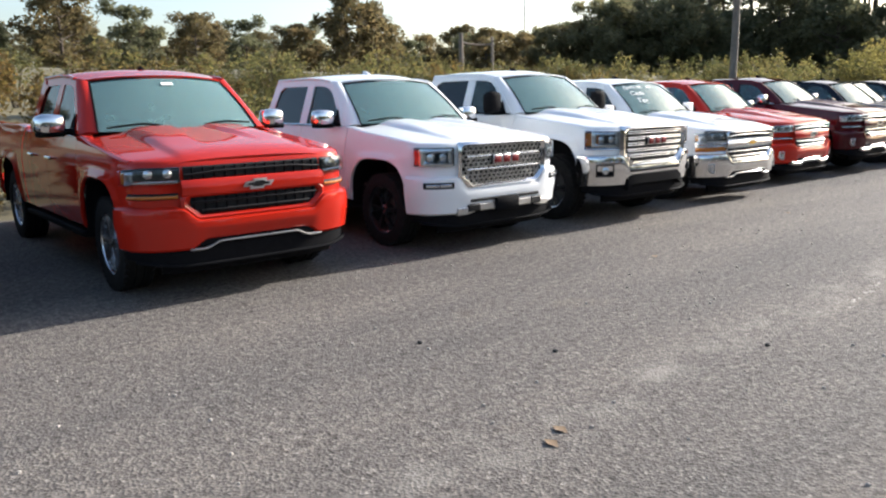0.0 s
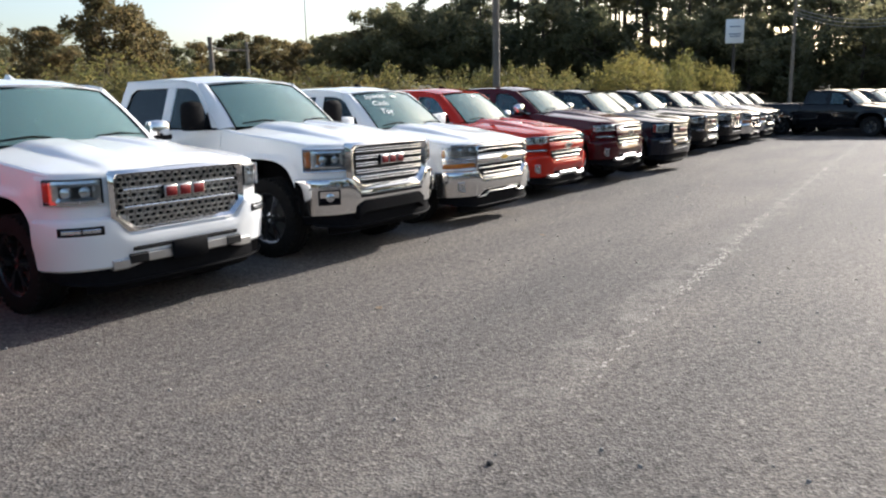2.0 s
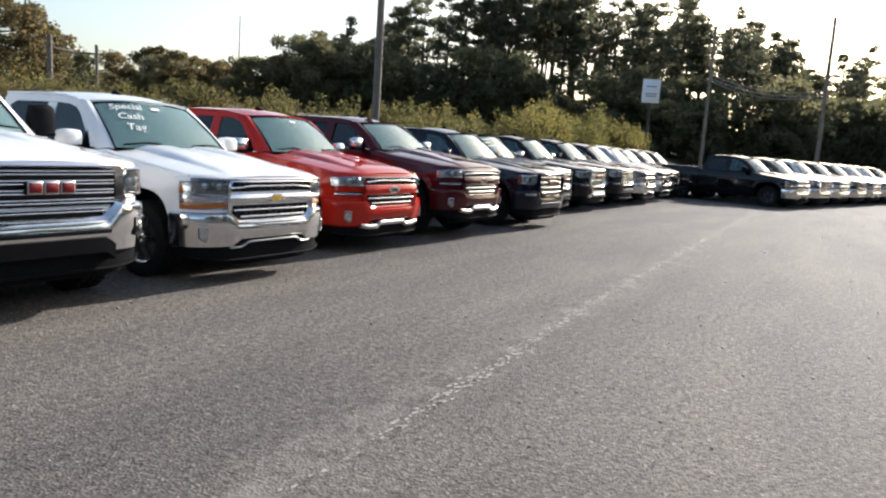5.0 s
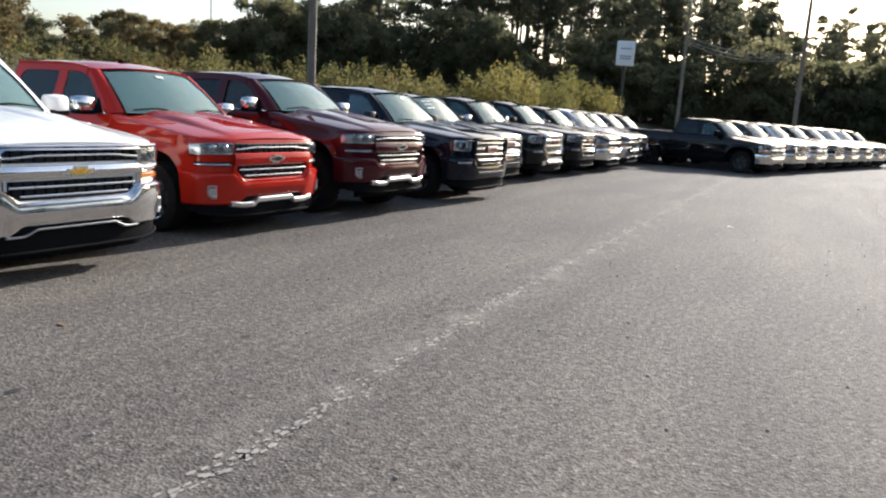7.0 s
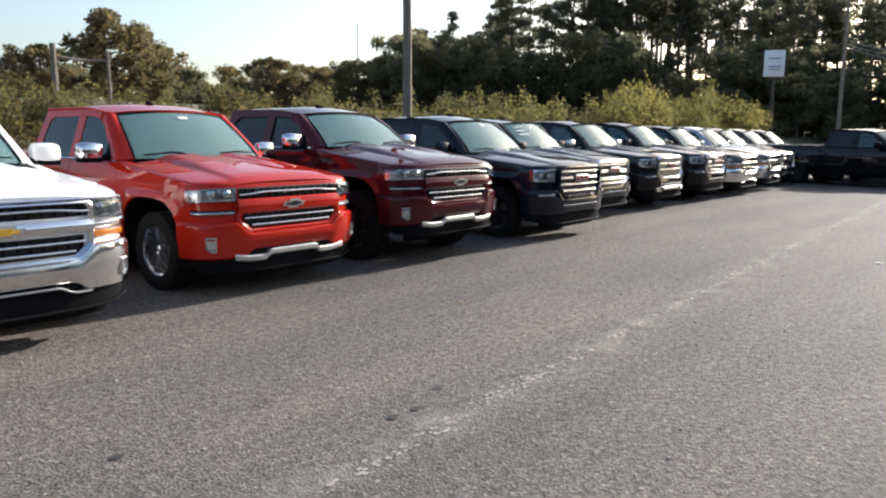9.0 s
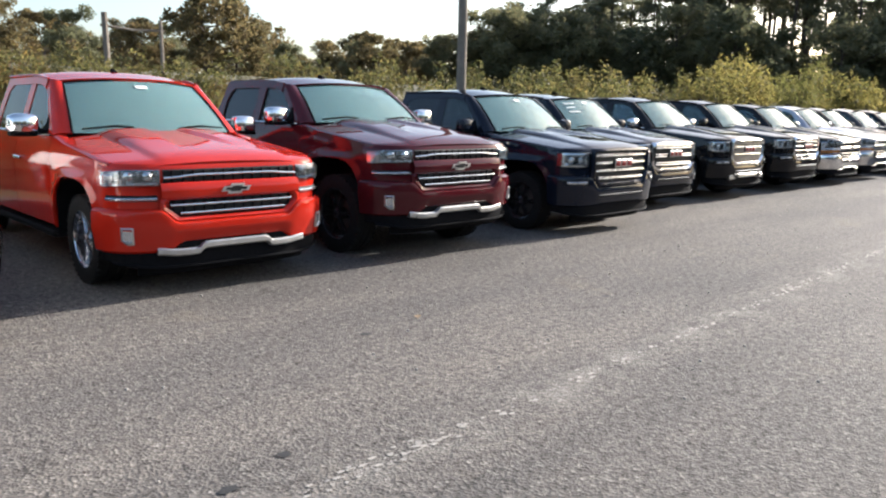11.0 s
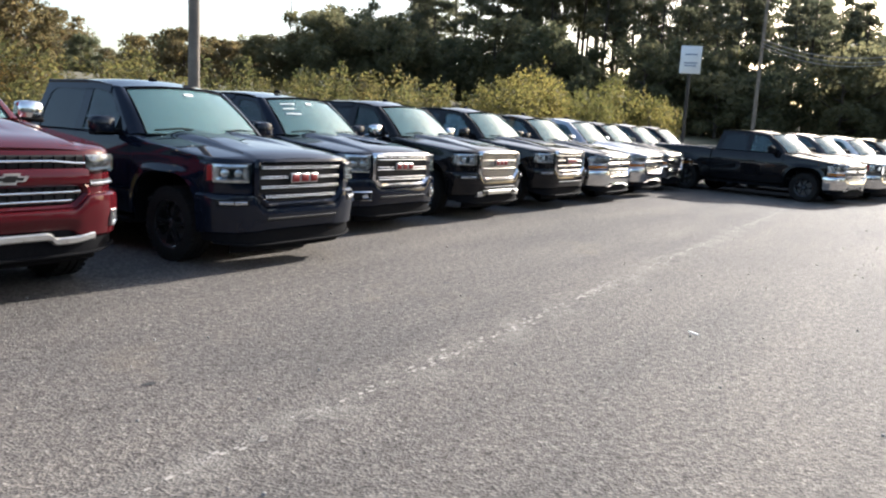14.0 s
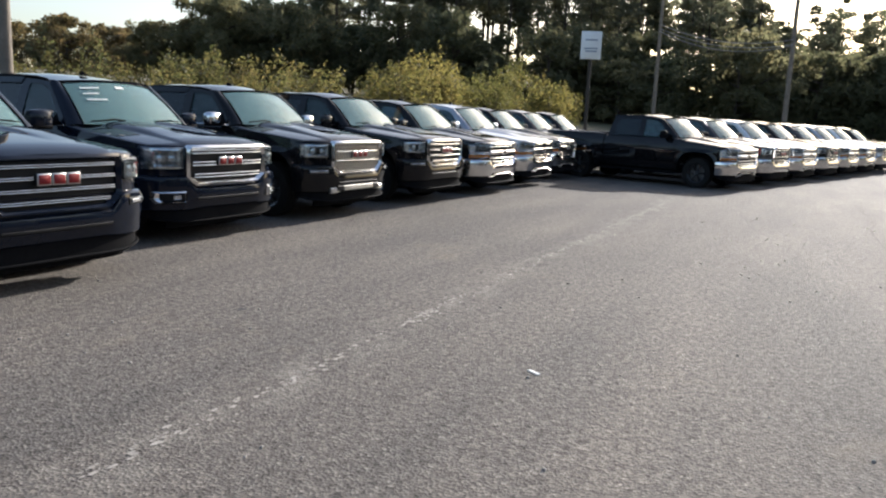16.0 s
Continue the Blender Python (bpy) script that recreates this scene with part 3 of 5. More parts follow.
# ---- poles, sign and cables ----
def pole(x, y, h, r, label, lean=0.0):
    root = thing("utility_pole", pose(x, y, bank(x, y), 0, lean, 0), label, "utility pole")
    sh = Shape().tube([(0, 0, -0.3), (0.01, 0, h * 0.35), (-0.01, 0.01, h * 0.7), (0, 0, h)], [r * 1.1, r, r * 0.88, r * 0.75], 12)
    part("shaft", sh, WOODPOLE, root)
    part("cap", Shape().tube([(0, 0, h - 0.01), (0, 0, h + 0.03)], [r * 0.8, r * 0.55], 10), STEEL, root)
    return root


pole(24.0, 11.72, 9.5, 0.115, "weathered grey wooden pole behind the parked row")
pole(75.0, 10.4, 13.0, 0.14, "tall wooden utility pole before the wood", 0.8)
pole(76.6, 1.3, 14.0, 0.17, "tall wooden utility pole in the glare", 1.2)
for i, (z0, z1, sag) in enumerate(((9.0, 8.06, 0.7), (8.7, 7.73, 0.7), (8.5, 7.64, 0.85))):
    sh = Shape().tube([(lerp(75.0, 76.6, t / 14), lerp(10.4, 1.3, t / 14), lerp(z0, z1, t / 14) - sag * 4 * (t / 14) * (1 - t / 14)) for t in range(15)], [0.035] * 15, 5)
    o = new("cable", build("cable", sh, CABLE))
    tagged(o, "sagging grey cable between two utility poles", "cable", "cables between the poles")
sg = thing("billboard_sign", pose(70.7, 14.35, 0, 0, 0, -70), "white sign board with two lines on a dark post", "sign")
part("post", Shape().tube([(0, 0.1, -0.2), (0, 0.1, 6.1)], [0.13, 0.12], 10), RUST, sg)
part("panel", Shape().box((0, 0, 7.08), (1.45, 0.2, 1.95), 0.03), SIGNWHITE, sg)
for zz, ww in ((7.45, 0.85), (6.85, 0.95), (6.66, 0.8)):
    part("lettering", Shape().box((0, -0.104, zz), (ww, 0.012, 0.10), 0.004), SIGNTEXT, sg, "dark unreadable line")
fr = thing("fence_frame", pose(18.66, 19.15, bank(18.66, 19.15), 0, 0, -6), "old wooden fence frame of two posts and a rail", "fence")
for x, h, r in ((0.0, 2.48, 0.085), (1.42, 2.40, 0.055)):
    part("post", Shape().tube([(x, 0, -0.3), (x + 0.02, 0, h * 0.6), (x, 0, h)], [r, r * 0.95, r * 0.9], 8), WOODPOLE, fr)
part("rail", Shape().tube([(-0.1, 0, 2.16), (0.7, 0, 2.10), (1.52, 0, 2.13)], [0.04, 0.035, 0.04], 6), WOODPOLE, fr)
ma = thing("radio_mast", pose(250, 224, bank(250, 224)), "thin distant radio mast above the trees", "mast")
part("mast", Shape().tube([(0, 0, 0), (0, 0, 40)], [0.35, 0.2], 5), STEEL, ma)


# ---- pickup trucks ----
def plan_table():
    """The rounded outline of a truck's nose from above, by the distance along it from the middle."""
    rows, s, last = [], 0.0, None
    for i in range(401):
        t = i / 400 * math.pi / 2
        x, y = 1.01 * math.sin(t) ** (2 / 4.2), 0.74 - 0.69 * math.cos(t) ** (2 / 4.2)
        if last:
            s += math.hypot(x - last[0], y - last[1])
        rows.append((s, x, y))
        last = (x, y)
    return rows


NOSE = plan_table()
NOSE_X, NOSE_Y = [(s, x) for s, x, y in NOSE], [(s, y) for s, x, y in NOSE]


def nose(s):
    """Place and outward way on the nose's outline, s metres from the middle."""
    k, a = (1 if s >= 0 else -1), abs(s)
    x, y = along(NOSE_X, a), along(NOSE_Y, a)
    x2, y2 = along(NOSE_X, a + 0.02), along(NOSE_Y, a + 0.02)
    x1, y1 = along(NOSE_X, max(0, a - 0.02)), along(NOSE_Y, max(0, a - 0.02))
    d = math.hypot(x2 - x1, y2 - y1) or 1
    nx, ny = (y2 - y1) / d, -(x2 - x1) / d
    return k * x, y, k * nx, ny


def nose_y(x):
    x = min(abs(x) / 1.01, 0.9999)
    return 0.74 - 0.69 * (1 - x ** 4.2) ** (1 / 4.2)


def onto(s, z, o):
    x, y, nx, ny = nose(s)
    return (x + nx * o, y + ny * o, z)


def band(s0, s1, n, prof, closed=True, lift=None):
    """A moulding round the nose: prof is its section, (proud, height)."""
    loops = []
    for i in range(n + 1):
        s = lerp(s0, s1, i / n)
        dz = lift(s) if lift else 0.0
        loops.append([onto(s, z + dz, o) for o, z in prof])
    sh, m = Shape(), len(prof)
    if closed:
        return sh.rings(loops)
    return sh.add([p for lp in loops for p in lp], [(a * m + i, (a + 1) * m + i, (a + 1) * m + i + 1, a * m + i + 1) for a in range(n) for i in range(m - 1)])


def shell(s0, s1, n, prof):
    """A moulding round the nose whose section, prof(s), changes along it."""
    loops = [[onto(s, z, o) for o, z in prof(s)] for s in (lerp(s0, s1, i / n) for i in range(n + 1))]
    m = len(loops[0])
    return Shape().add([p for lp in loops for p in lp], [(a * m + i, (a + 1) * m + i, (a + 1) * m + i + 1, a * m + i + 1) for a in range(n) for i in range(m - 1)])


def slab(z0, z1, o0, o1):
    """The section of a moulding with rounded outer edges."""
    r = min(0.012, (z1 - z0) * 0.3)
    return [(o0, z0), (o1 - r, z0), (o1, z0 + r), (o1, z1 - r), (o1 - r, z1), (o0, z1)]


def rod(z0, z1, o0, o1):
    """The section of a half-round bar."""
    c, r = (z0 + z1) / 2, (z1 - z0) / 2
    return [(o0, z0)] + [(lerp(o1 - r * 0.9, o1, math.cos(a)), c + r * math.sin(a)) for a in (radians(-80 + 20 * i) for i in range(9))] + [(o0, z1)]


def nose_frame(outer, inner, o0, o1):
    """A raised frame round an opening in the nose, from (s, z) outlines."""
    def dense(lp):
        pts = []
        for (a, b), (c, d) in zip(lp, lp[1:] + lp[:1]):
            pts += [(lerp(a, c, k / 5), lerp(b, d, k / 5)) for k in range(5)]
        return pts
    a, b = dense(outer), dense(inner)
    mid = [((p[0] + q[0]) / 2, (p[1] + q[1]) / 2) for p, q in zip(a, b)]
    loops = [[onto(s, z, o0) for s, z in a], [onto(s, z, (o0 + o1) / 2 + 0.01) for s, z in a], [onto(s, z, o1) for s, z in mid], [onto(s, z, (o0 + o1) / 2) for s, z in b], [onto(s, z, o0) for s, z in b]]
    return Shape().rings(loops, cap=False)


def octagon(hw, low_hw, z0, zk, z1):
    return [(-low_hw, z0), (low_hw, z0), (hw, zk), (hw, z1 - 0.03), (hw - 0.03, z1), (0.03 - hw, z1), (-hw, z1 - 0.03), (-hw, zk)]


def pod(c, size, k):
    """A rounded mirror housing: oval sections from the root to the tip."""
    loops = []
    for t, f in ((-0.5, 0.62), (-0.42, 0.90), (-0.1, 1.0), (0.25, 0.97), (0.42, 0.80), (0.5, 0.45)):
        ring = []
        for i in range(16):
            a = 6.2832 * i / 16
            cy, cz = math.cos(a), math.sin(a)
            ry, rz = (abs(cy) ** 0.55) * (1 if cy > 0 else -1), (abs(cz) ** 0.55) * (1 if cz > 0 else -1)
            ring.append((c[0] + k * t * size[0], c[1] + ry * f * size[1] / 2 + 0.02 * abs(t), c[2] + rz * f * size[2] / 2))
        loops.append(ring)
    return Shape().rings(loops)


S_END = next(s for s, x, y in NOSE if y >= 0.425)
SHARED = {}


def shared(key, make, mat):
    if key not in SHARED:
        SHARED[key] = build(key[0], make(), mat)
    return SHARED[key]


def tyre_shape():
    sh = Shape().lathe([(-0.13, 0.262), (-0.142, 0.33), (-0.125, 0.388), (-0.10, 0.402), (-0.045, 0.405), (-0.04, 0.396), (-0.03, 0.396), (-0.025, 0.406), (0.025, 0.406), (0.03, 0.396), (0.04, 0.396), (0.045, 0.405), (0.10, 0.402), (0.125, 0.388), (0.142, 0.33), (0.13, 0.262)], 40)
    for i in range(40):
        a = 6.2832 * i / 40
        for sx in (-1, 1):
            c = (sx * 0.112, 0.397 * math.cos(a), 0.397 * math.sin(a))
            sh.box(c, (0.035, 0.030, 0.022), 0.003, Matrix.Rotation(a - math.pi / 2, 4, "X"))
    return sh


def rim_shape(spokes):
    sh = Shape().lathe([(0.128, 0.266), (0.112, 0.268), (0.095, 0.238), (-0.12, 0.232), (-0.12, 0.245), (0.09, 0.25)], 40)
    sh.lathe([(0.09, 0.0), (0.105, 0.035), (0.09, 0.062), (0.02, 0.07), (0.02, 0.0)], 20)
    for i in range(spokes):
        a = 6.2832 * i / spokes
        for k, w in ((-0.11, 0.9), (0.11, 0.9)) if spokes == 6 else ((0.0, 1.0),):
            d0, d1 = a, a + k
            p = [(0.055, 0.030, d0), (0.15, 0.027, lerp(d0, d1, 0.6)), (0.246, 0.036, d1)]
            loops = []
            for r, hw, an in p:
                c, t = Vector((0, math.cos(an), math.sin(an))), Vector((0, -math.sin(an), math.cos(an)))
                base = c * r
                hw *= w * (0.62 if spokes == 6 else 1.0)
                loops.append([base + t * hw + Vector((0.07, 0, 0)), base + t * hw * 0.7 + Vector((0.102, 0, 0)), base - t * hw * 0.7 + Vector((0.102, 0, 0)), base - t * hw + Vector((0.07, 0, 0))])
            sh.rings(loops)
    return sh


def brake_shape():
    return Shape().lathe([(-0.02, 0.0), (-0.02, 0.225), (-0.05, 0.225), (-0.05, 0.0)], 28)


def bowtie(w, h, y, z, d):
    """A slanted cross: a long bar across a short block."""
    a, b, c, k = w / 2, h * 0.24, w * 0.2, h * 0.16
    pts = [(-a - k, -b), (-c - k * 1.6, -b), (-c - k * 2.2, -h / 2), (c - k * 0.6, -h / 2), (c, -b), (a - k, -b), (a + k, b), (c + k * 1.6, b), (c + k * 2.2, h / 2), (k * 0.6 - c, h / 2), (-c, b), (k - a, b)]
    sh = Shape()
    n = len(pts)
    sh.add([(x, y, z + q) for x, q in pts] + [(x, y - d, z + q) for x, q in pts], [(i, (i + 1) % n, n + (i + 1) % n, n + i) for i in range(n)] + [tuple(range(n, 2 * n))])
    return sh


def truck(m, s):
    """A full-size truck facing -y, its nose at the origin. s: what sets it apart."""
    brand, col, lift = s["brand"], s["paint"], s.get("lift", -0.04)
    suv, chev = s.get("suv", False), brand == "bow"
    root = thing("parked_suv" if suv else "pickup_truck", m, s["label"], "suv" if suv else "pickup truck", s.get("group", "vehicles parked in a row"))

    def P(name, shape, mat, parent=root, label="", thick=0.0):
        shape.v = [(x, y, z + lift) for x, y, z in shape.v]
        return part(name, shape, mat, parent, label, thick=thick)

    hf, hr, belt = (1.165 if chev else 1.185), 1.335, 1.31
    nose_end = 5.18 if suv else 5.85
    ax1, ax2 = 0.97, (3.92 if suv else 4.62)
    arch, arch_h = 0.54, (0.60 if s.get("tow") else 0.57)

    def arch_far(y, z, ax):
        """Distance ratio from the squarish wheel opening: 1 on its edge."""
        return (abs((y - ax) / arch) ** 3 + abs(max(0.0, z - 0.40) / arch_h) ** 3) ** (1 / 3)

    def hood_z(x, y):
        v = max(0.0, min(1.0, (y - 0.1) / 1.3))
        a = abs(x)
        z = lerp(hf, hr, v ** 0.75) - 0.065 * (a / 0.93) ** 2.6
        ridge = smooth(0.27, 0.36, a + 0.16 * v) * (1 - smooth(0.52, 0.66, a + 0.06 * v))
        z += 0.026 * ridge * smooth(0.22, 0.72, v) + 0.018 * (1 - smooth(0.56, 0.64, a)) * smooth(0.0, 0.2, v + 0.04)
        return z - 0.022 * (1 - smooth(0.0, 0.06, (y - nose_y(x)) / 1.2))

    def side(y, z):
        w = 1.01 if y >= 0.74 else 1.01 * max(0.0, 1 - ((0.74 - y) / 0.69) ** 4.2) ** (1 / 4.2)
        w -= 0.045 * max(0, (z - 0.98) / 0.28) ** 2 + 0.05 * max(0, (0.74 - z) / 0.35) ** 2
        w += 0.014 * math.exp(-((z - 0.99) / 0.035) ** 2)
        for ax in (ax1, ax2):
            d = abs(arch_far(y, z, ax) - 1) * arch
            w += 0.030 * max(0, 1 - d / 0.085) * (1 if z < 1.04 else 0)
        if y > nose_end - 0.5:
            w -= 0.05 * ((y - nose_end + 0.5) / 0.5) ** 2
        return w

    def low(y):
        z = 0.47
        for ax in (ax1, ax2):
            if abs(y - ax) < arch:
                z = max(z, 0.40 + arch_h * (1 - abs((y - ax) / arch) ** 3) ** (1 / 3))
        return z

    def top(y):
        if y < 1.62:
            return lerp(hood_z(0.93, min(y, 1.4)) + 0.002, belt, smooth(1.3, 1.62, y))
        return belt if suv or y < 3.78 else lerp(belt, 1.37, smooth(3.78, 4.2, y) * 0.4 + 0.6)

    def panel(k, y0, y1, n, z_from=None):
        sh, rows = Shape(), 9
        cols = []
        for i in range(n + 1):
            y = lerp(y0, y1, i / n)
            a, b = (z_from or low(y)), top(y)
            col_pts = [(k * (side(y, a) - 0.035), y, a + 0.006), (k * (side(y, a) - 0.012), y, a)]
            col_pts += [(k * side(y, lerp(a + 0.012, b - 0.015, j / rows)), y, lerp(a + 0.012, b - 0.015, j / rows)) for j in range(rows + 1)]
            col_pts += [(k * (side(y, b) - 0.022), y, b), (k * (side(y, b) - 0.09), y, b - 0.004)]
            cols.append(col_pts)
        first = [(x - k * 0.05, y, z) for x, y, z in cols[0]]
        last = [(x - k * 0.05, y, z) for x, y, z in cols[-1]]
        cols = [first] + cols + [last]
        q = len(cols[0])
        sh.add([p for c in cols for p in c], [(a * q + i, (a + 1) * q + i, (a + 1) * q + i + 1, a * q + i + 1) for a in range(len(cols) - 1) for i in range(q - 1)])
        return sh

    # body panels
    P("hood", Shape().grid(lambda u, v: (lerp(-0.925, 0.925, u), lerp(nose_y(lerp(-0.925, 0.925, u)) + 0.012, 1.44 + 0.14 * abs(2 * u - 1) ** 2, v), hood_z(lerp(-0.925, 0.925, u), lerp(nose_y(lerp(-0.925, 0.925, u)) + 0.012, 1.44 + 0.14 * abs(2 * u - 1) ** 2, v))), 64, 22), col, thick=0.015)
    P("cowl", Shape().grid(lambda u, v: (lerp(-0.86, 0.86, u), lerp(1.42, 1.60, v) + 0.14 * abs(2 * u - 1) ** 2, 1.325 + 0.03 * v - 0.05 * abs(2 * u - 1) ** 2), 12, 2), PLASTIC)
    door_cuts = [1.62, 2.68, 3.72 if suv or s.get("crew", True) else 3.45]
    for k in (-1, 1):
        P("fender", panel(k, 0.30, 1.612, 48), col)
        for a, b in ((door_cuts[0], door_cuts[1] - 0.008), (door_cuts[1], door_cuts[2] - 0.008)):
            d = P("door", panel(k, a, b, 12), col)
            h = Shape().box((k * (side(b - 0.18, 1.06) + 0.025), b - 0.16, 1.065), (0.03, 0.21, 0.032), 0.012)
            P("handle", h, s.get("handle", col), d)
        rear0 = door_cuts[2]
        if not suv:
            P("cab_corner", panel(k, rear0, 3.785, 4), col)
            P("bed_side", panel(k, 3.815, nose_end, 44), col)
        else:
            P("quarter_panel", panel(k, rear0, nose_end, 34), col)
        P("running_board", Shape().box((k * 0.93, 2.72, 0.40), (0.16, 2.3, 0.06), 0.02), PLASTIC)
        for ax in (ax1, ax2):
            P("wheel_liner", Shape().grid(lambda u, v: (k * lerp(0.50, 0.985, v), ax + (arch + 0.012) * abs(math.cos(math.pi * u)) ** (2 / 3) * (1 if u < 0.5 else -1), 0.38 + (arch_h + 0.03) * math.sin(math.pi * u) ** (2 / 3)), 24, 1), PLASTIC)
            w = new("wheel")
            w.parent = root
            wr = 0.405 + lift * 0.35
            w.matrix_basis = Matrix.Translation((k * 0.835, ax, wr)) @ Matrix.Diagonal((k, wr / 0.405, wr / 0.405, 1))
            tagged(w, "truck wheel with a black tyre")
            for nm, mk, mt in (("tyre", tyre_shape, RUBBER), ("rim", lambda: rim_shape(s.get("spokes", 6)), s.get("rim", RIM)), ("brake_disc", brake_shape, STEEL)):
                o = new(nm, shared((nm, mt.name, s.get("spokes", 6) if nm == "rim" else 0), mk, mt))
                o.parent = w
    P("underbody", Shape().box((0, nose_end / 2 + 0.1, 0.52), (1.3, nose_end - 0.9, 0.30), 0.05), PLASTIC)
    P("engine_bay", Shape().box((0, 0.85, 0.85), (1.25, 1.1, 0.5), 0.05), PLASTIC)
    if not suv:
        P("tailgate", Shape().box((0, nose_end - 0.03, 0.94), (1.62, 0.06, 0.74), 0.02), col)
        P("bed_floor", Shape().box((0, 4.8, 0.78), (1.75, 1.95, 0.06), 0.01), PLASTIC)
        P("bed_front", Shape().box((0, 3.84, 1.0), (1.8, 0.05, 0.6), 0.01), col)
        P("rear_bumper", Shape().box((0, nose_end + 0.06, 0.58), (1.9, 0.16, 0.2), 0.04), CHROME)
    # cab above the belt
    rt = s.get("roof", 1.90 if suv else 1.88)
    y_end = 5.0 if suv else (3.72 if s.get("crew", True) else 3.58)

    def upper(k, pts):
        return [(k * lerp(0.935, 0.755, (z - belt) / 0.54), y, z) for y, z in pts]

    A, A2, A3 = (1.69, belt), (2.24, rt - 0.055), (2.70, rt)
    fw = [(1.80, belt + 0.008), (2.15, rt - 0.20), (2.24, rt - 0.145), (2.36, rt - 0.112), (2.60, rt - 0.10), (2.60, belt + 0.008)]
    re = (y_end - (0.42 if suv else 0.13), rt - 0.01)
    rx = 3.62 if suv else (3.52 if s.get("crew", True) else 3.34)
    rw = [(2.76, belt + 0.008), (2.76, rt - 0.10), (rx - 0.14, rt - 0.105), (rx - 0.05, rt - 0.16), (rx, 1.55), (rx, belt + 0.008)]
    for k in (-1, 1):
        sh = Shape()
        polys = [[A, A2, fw[2], fw[1], fw[0]], [A2, A3, rw[1], fw[4], fw[3], fw[2]], [fw[5], fw[4], rw[1], rw[0]]]
        if not suv:
            polys += [[A3, re, (rx - 0.02, rt - 0.09), rw[2], rw[1]], [rw[2], (rx - 0.02, rt - 0.09), re, (y_end, belt), rw[5], rw[4], rw[3]]]
        else:
            qw = [(3.78, belt + 0.008), (3.74, rt - 0.11), (4.55, rt - 0.135), (4.70, belt + 0.008)]
            polys += [[A3, (3.7, rt + 0.01), re, (4.6, rt - 0.10), qw[2], qw[1], rw[2], rw[1]], [rw[5], rw[4], rw[3], rw[2], qw[1], qw[0]], [qw[3], qw[2], (4.6, rt - 0.10), re, (y_end + 0.1, belt)]]
        for poly in polys:
            pts = upper(k, poly)
            sh.add(pts, [tuple(range(len(pts)))])
        P("window_frame", sh, col, thick=0.012)
        lo_a, hi_a = upper(k, [A])[0], upper(k, [A2])[0]

        def pillar(u, v):
            a = (k * lerp(0.79, 0.665, v), lerp(1.47, 2.05, v) + lerp(0.12, 0.11, v), lerp(1.325, rt - 0.080, v) + 0.03 * math.sin(math.pi * v))
            b = tuple(lerp(p, q, v) for p, q in zip(lo_a, hi_a))
            c = math.sin(math.pi * u)
            return (lerp(a[0], b[0], u) + k * 0.012 * c, lerp(a[1], b[1], u) - 0.016 * c, lerp(a[2], b[2], u) + 0.012 * c)
        P("front_pillar", Shape().grid(pillar, 6, 12), col, thick=0.02)
        tri = [(x + k * 0.004, y, z) for x, y, z in upper(k, [(1.805, belt + 0.012), (1.93, belt + 0.19), (1.97, belt + 0.012)])]
        P("mirror_base", Shape().add(tri, [(0, 1, 2)]), PLASTIC, thick=0.01)
        for i, (win, mt) in enumerate([(fw, SIDEGLASS), (rw, PRIVACY)] + ([(qw, PRIVACY)] if suv else [])):
            pts = [(x - k * 0.012, y, z) for x, y, z in upper(k, win)]
            g = P("side_window", Shape().add(pts, [tuple(range(len(pts)))]), mt, label="tinted side window", thick=0.004)
            g.visible_shadow = True
        P("window_trim", Shape().tube([(k * 0.958, 1.72, belt + 0.002), (k * 0.96, 2.6, belt + 0.004), (k * 0.958, rw[4][0] + 0.03, belt + 0.004)], [0.011] * 3, 6), s.get("trim", PLASTIC))
        P("roof_rail", Shape().tube([(k * 0.760, 2.28, rt - 0.052), (k * 0.756, 2.5, rt - 0.022), (k * 0.75, 2.8, rt - 0.008), (k * 0.75, re[0], re[1] - 0.005)], [0.018] * 4, 6), s.get("rail", col))
    half = 0.76
    P("roof", Shape().grid(lambda u, v: ((u * 2 - 1) * half * lerp(1.0, 0.97, v), lerp(2.035 + 0.205 * abs(2 * u - 1) ** 2.2, re[0] + 0.02, v), lerp(rt - 0.083, rt, smooth(-0.12, 0.38, v)) + 0.05 * (1 - abs(2 * u - 1) ** 2.4) - 0.02 * smooth(0.8, 1, v)), 22, 18), col, thick=0.03)

    def pane(u, v):
        return ((u * 2 - 1) * lerp(0.79, 0.665, v), lerp(1.47, 2.05, v) + lerp(0.12, 0.11, v) * abs(2 * u - 1) ** 2, lerp(1.330, rt - 0.088, v) + 0.03 * math.sin(math.pi * v) + 0.045 * v * (1 - abs(2 * u - 1) ** 2))
    P("windshield", Shape().grid(pane, 20, 10), WINDSHIELD, label="windshield with a greenish tint, dust and painted sky sheen", thick=0.005)
    seal = [pane(0, i / 10) for i in range(11)] + [pane(i / 10, 1) for i in range(1, 10)] + [pane(1, 1 - i / 10) for i in range(11)]
    P("windshield_seal", Shape().tube([(x, y - 0.004, z + 0.003) for x, y, z in seal], [0.010] * len(seal), 5), PLASTIC)
    P("rear_window", Shape().grid(lambda u, v: ((u * 2 - 1) * lerp(0.90, 0.73, v), lerp(y_end, re[0], v), lerp(1.30, rt - 0.03, v)), 8, 4), PRIVACY, thick=0.004)
    P("dashboard", Shape().box((0, 1.85, 1.19), (1.6, 0.5, 0.22), 0.07), INTERIOR)
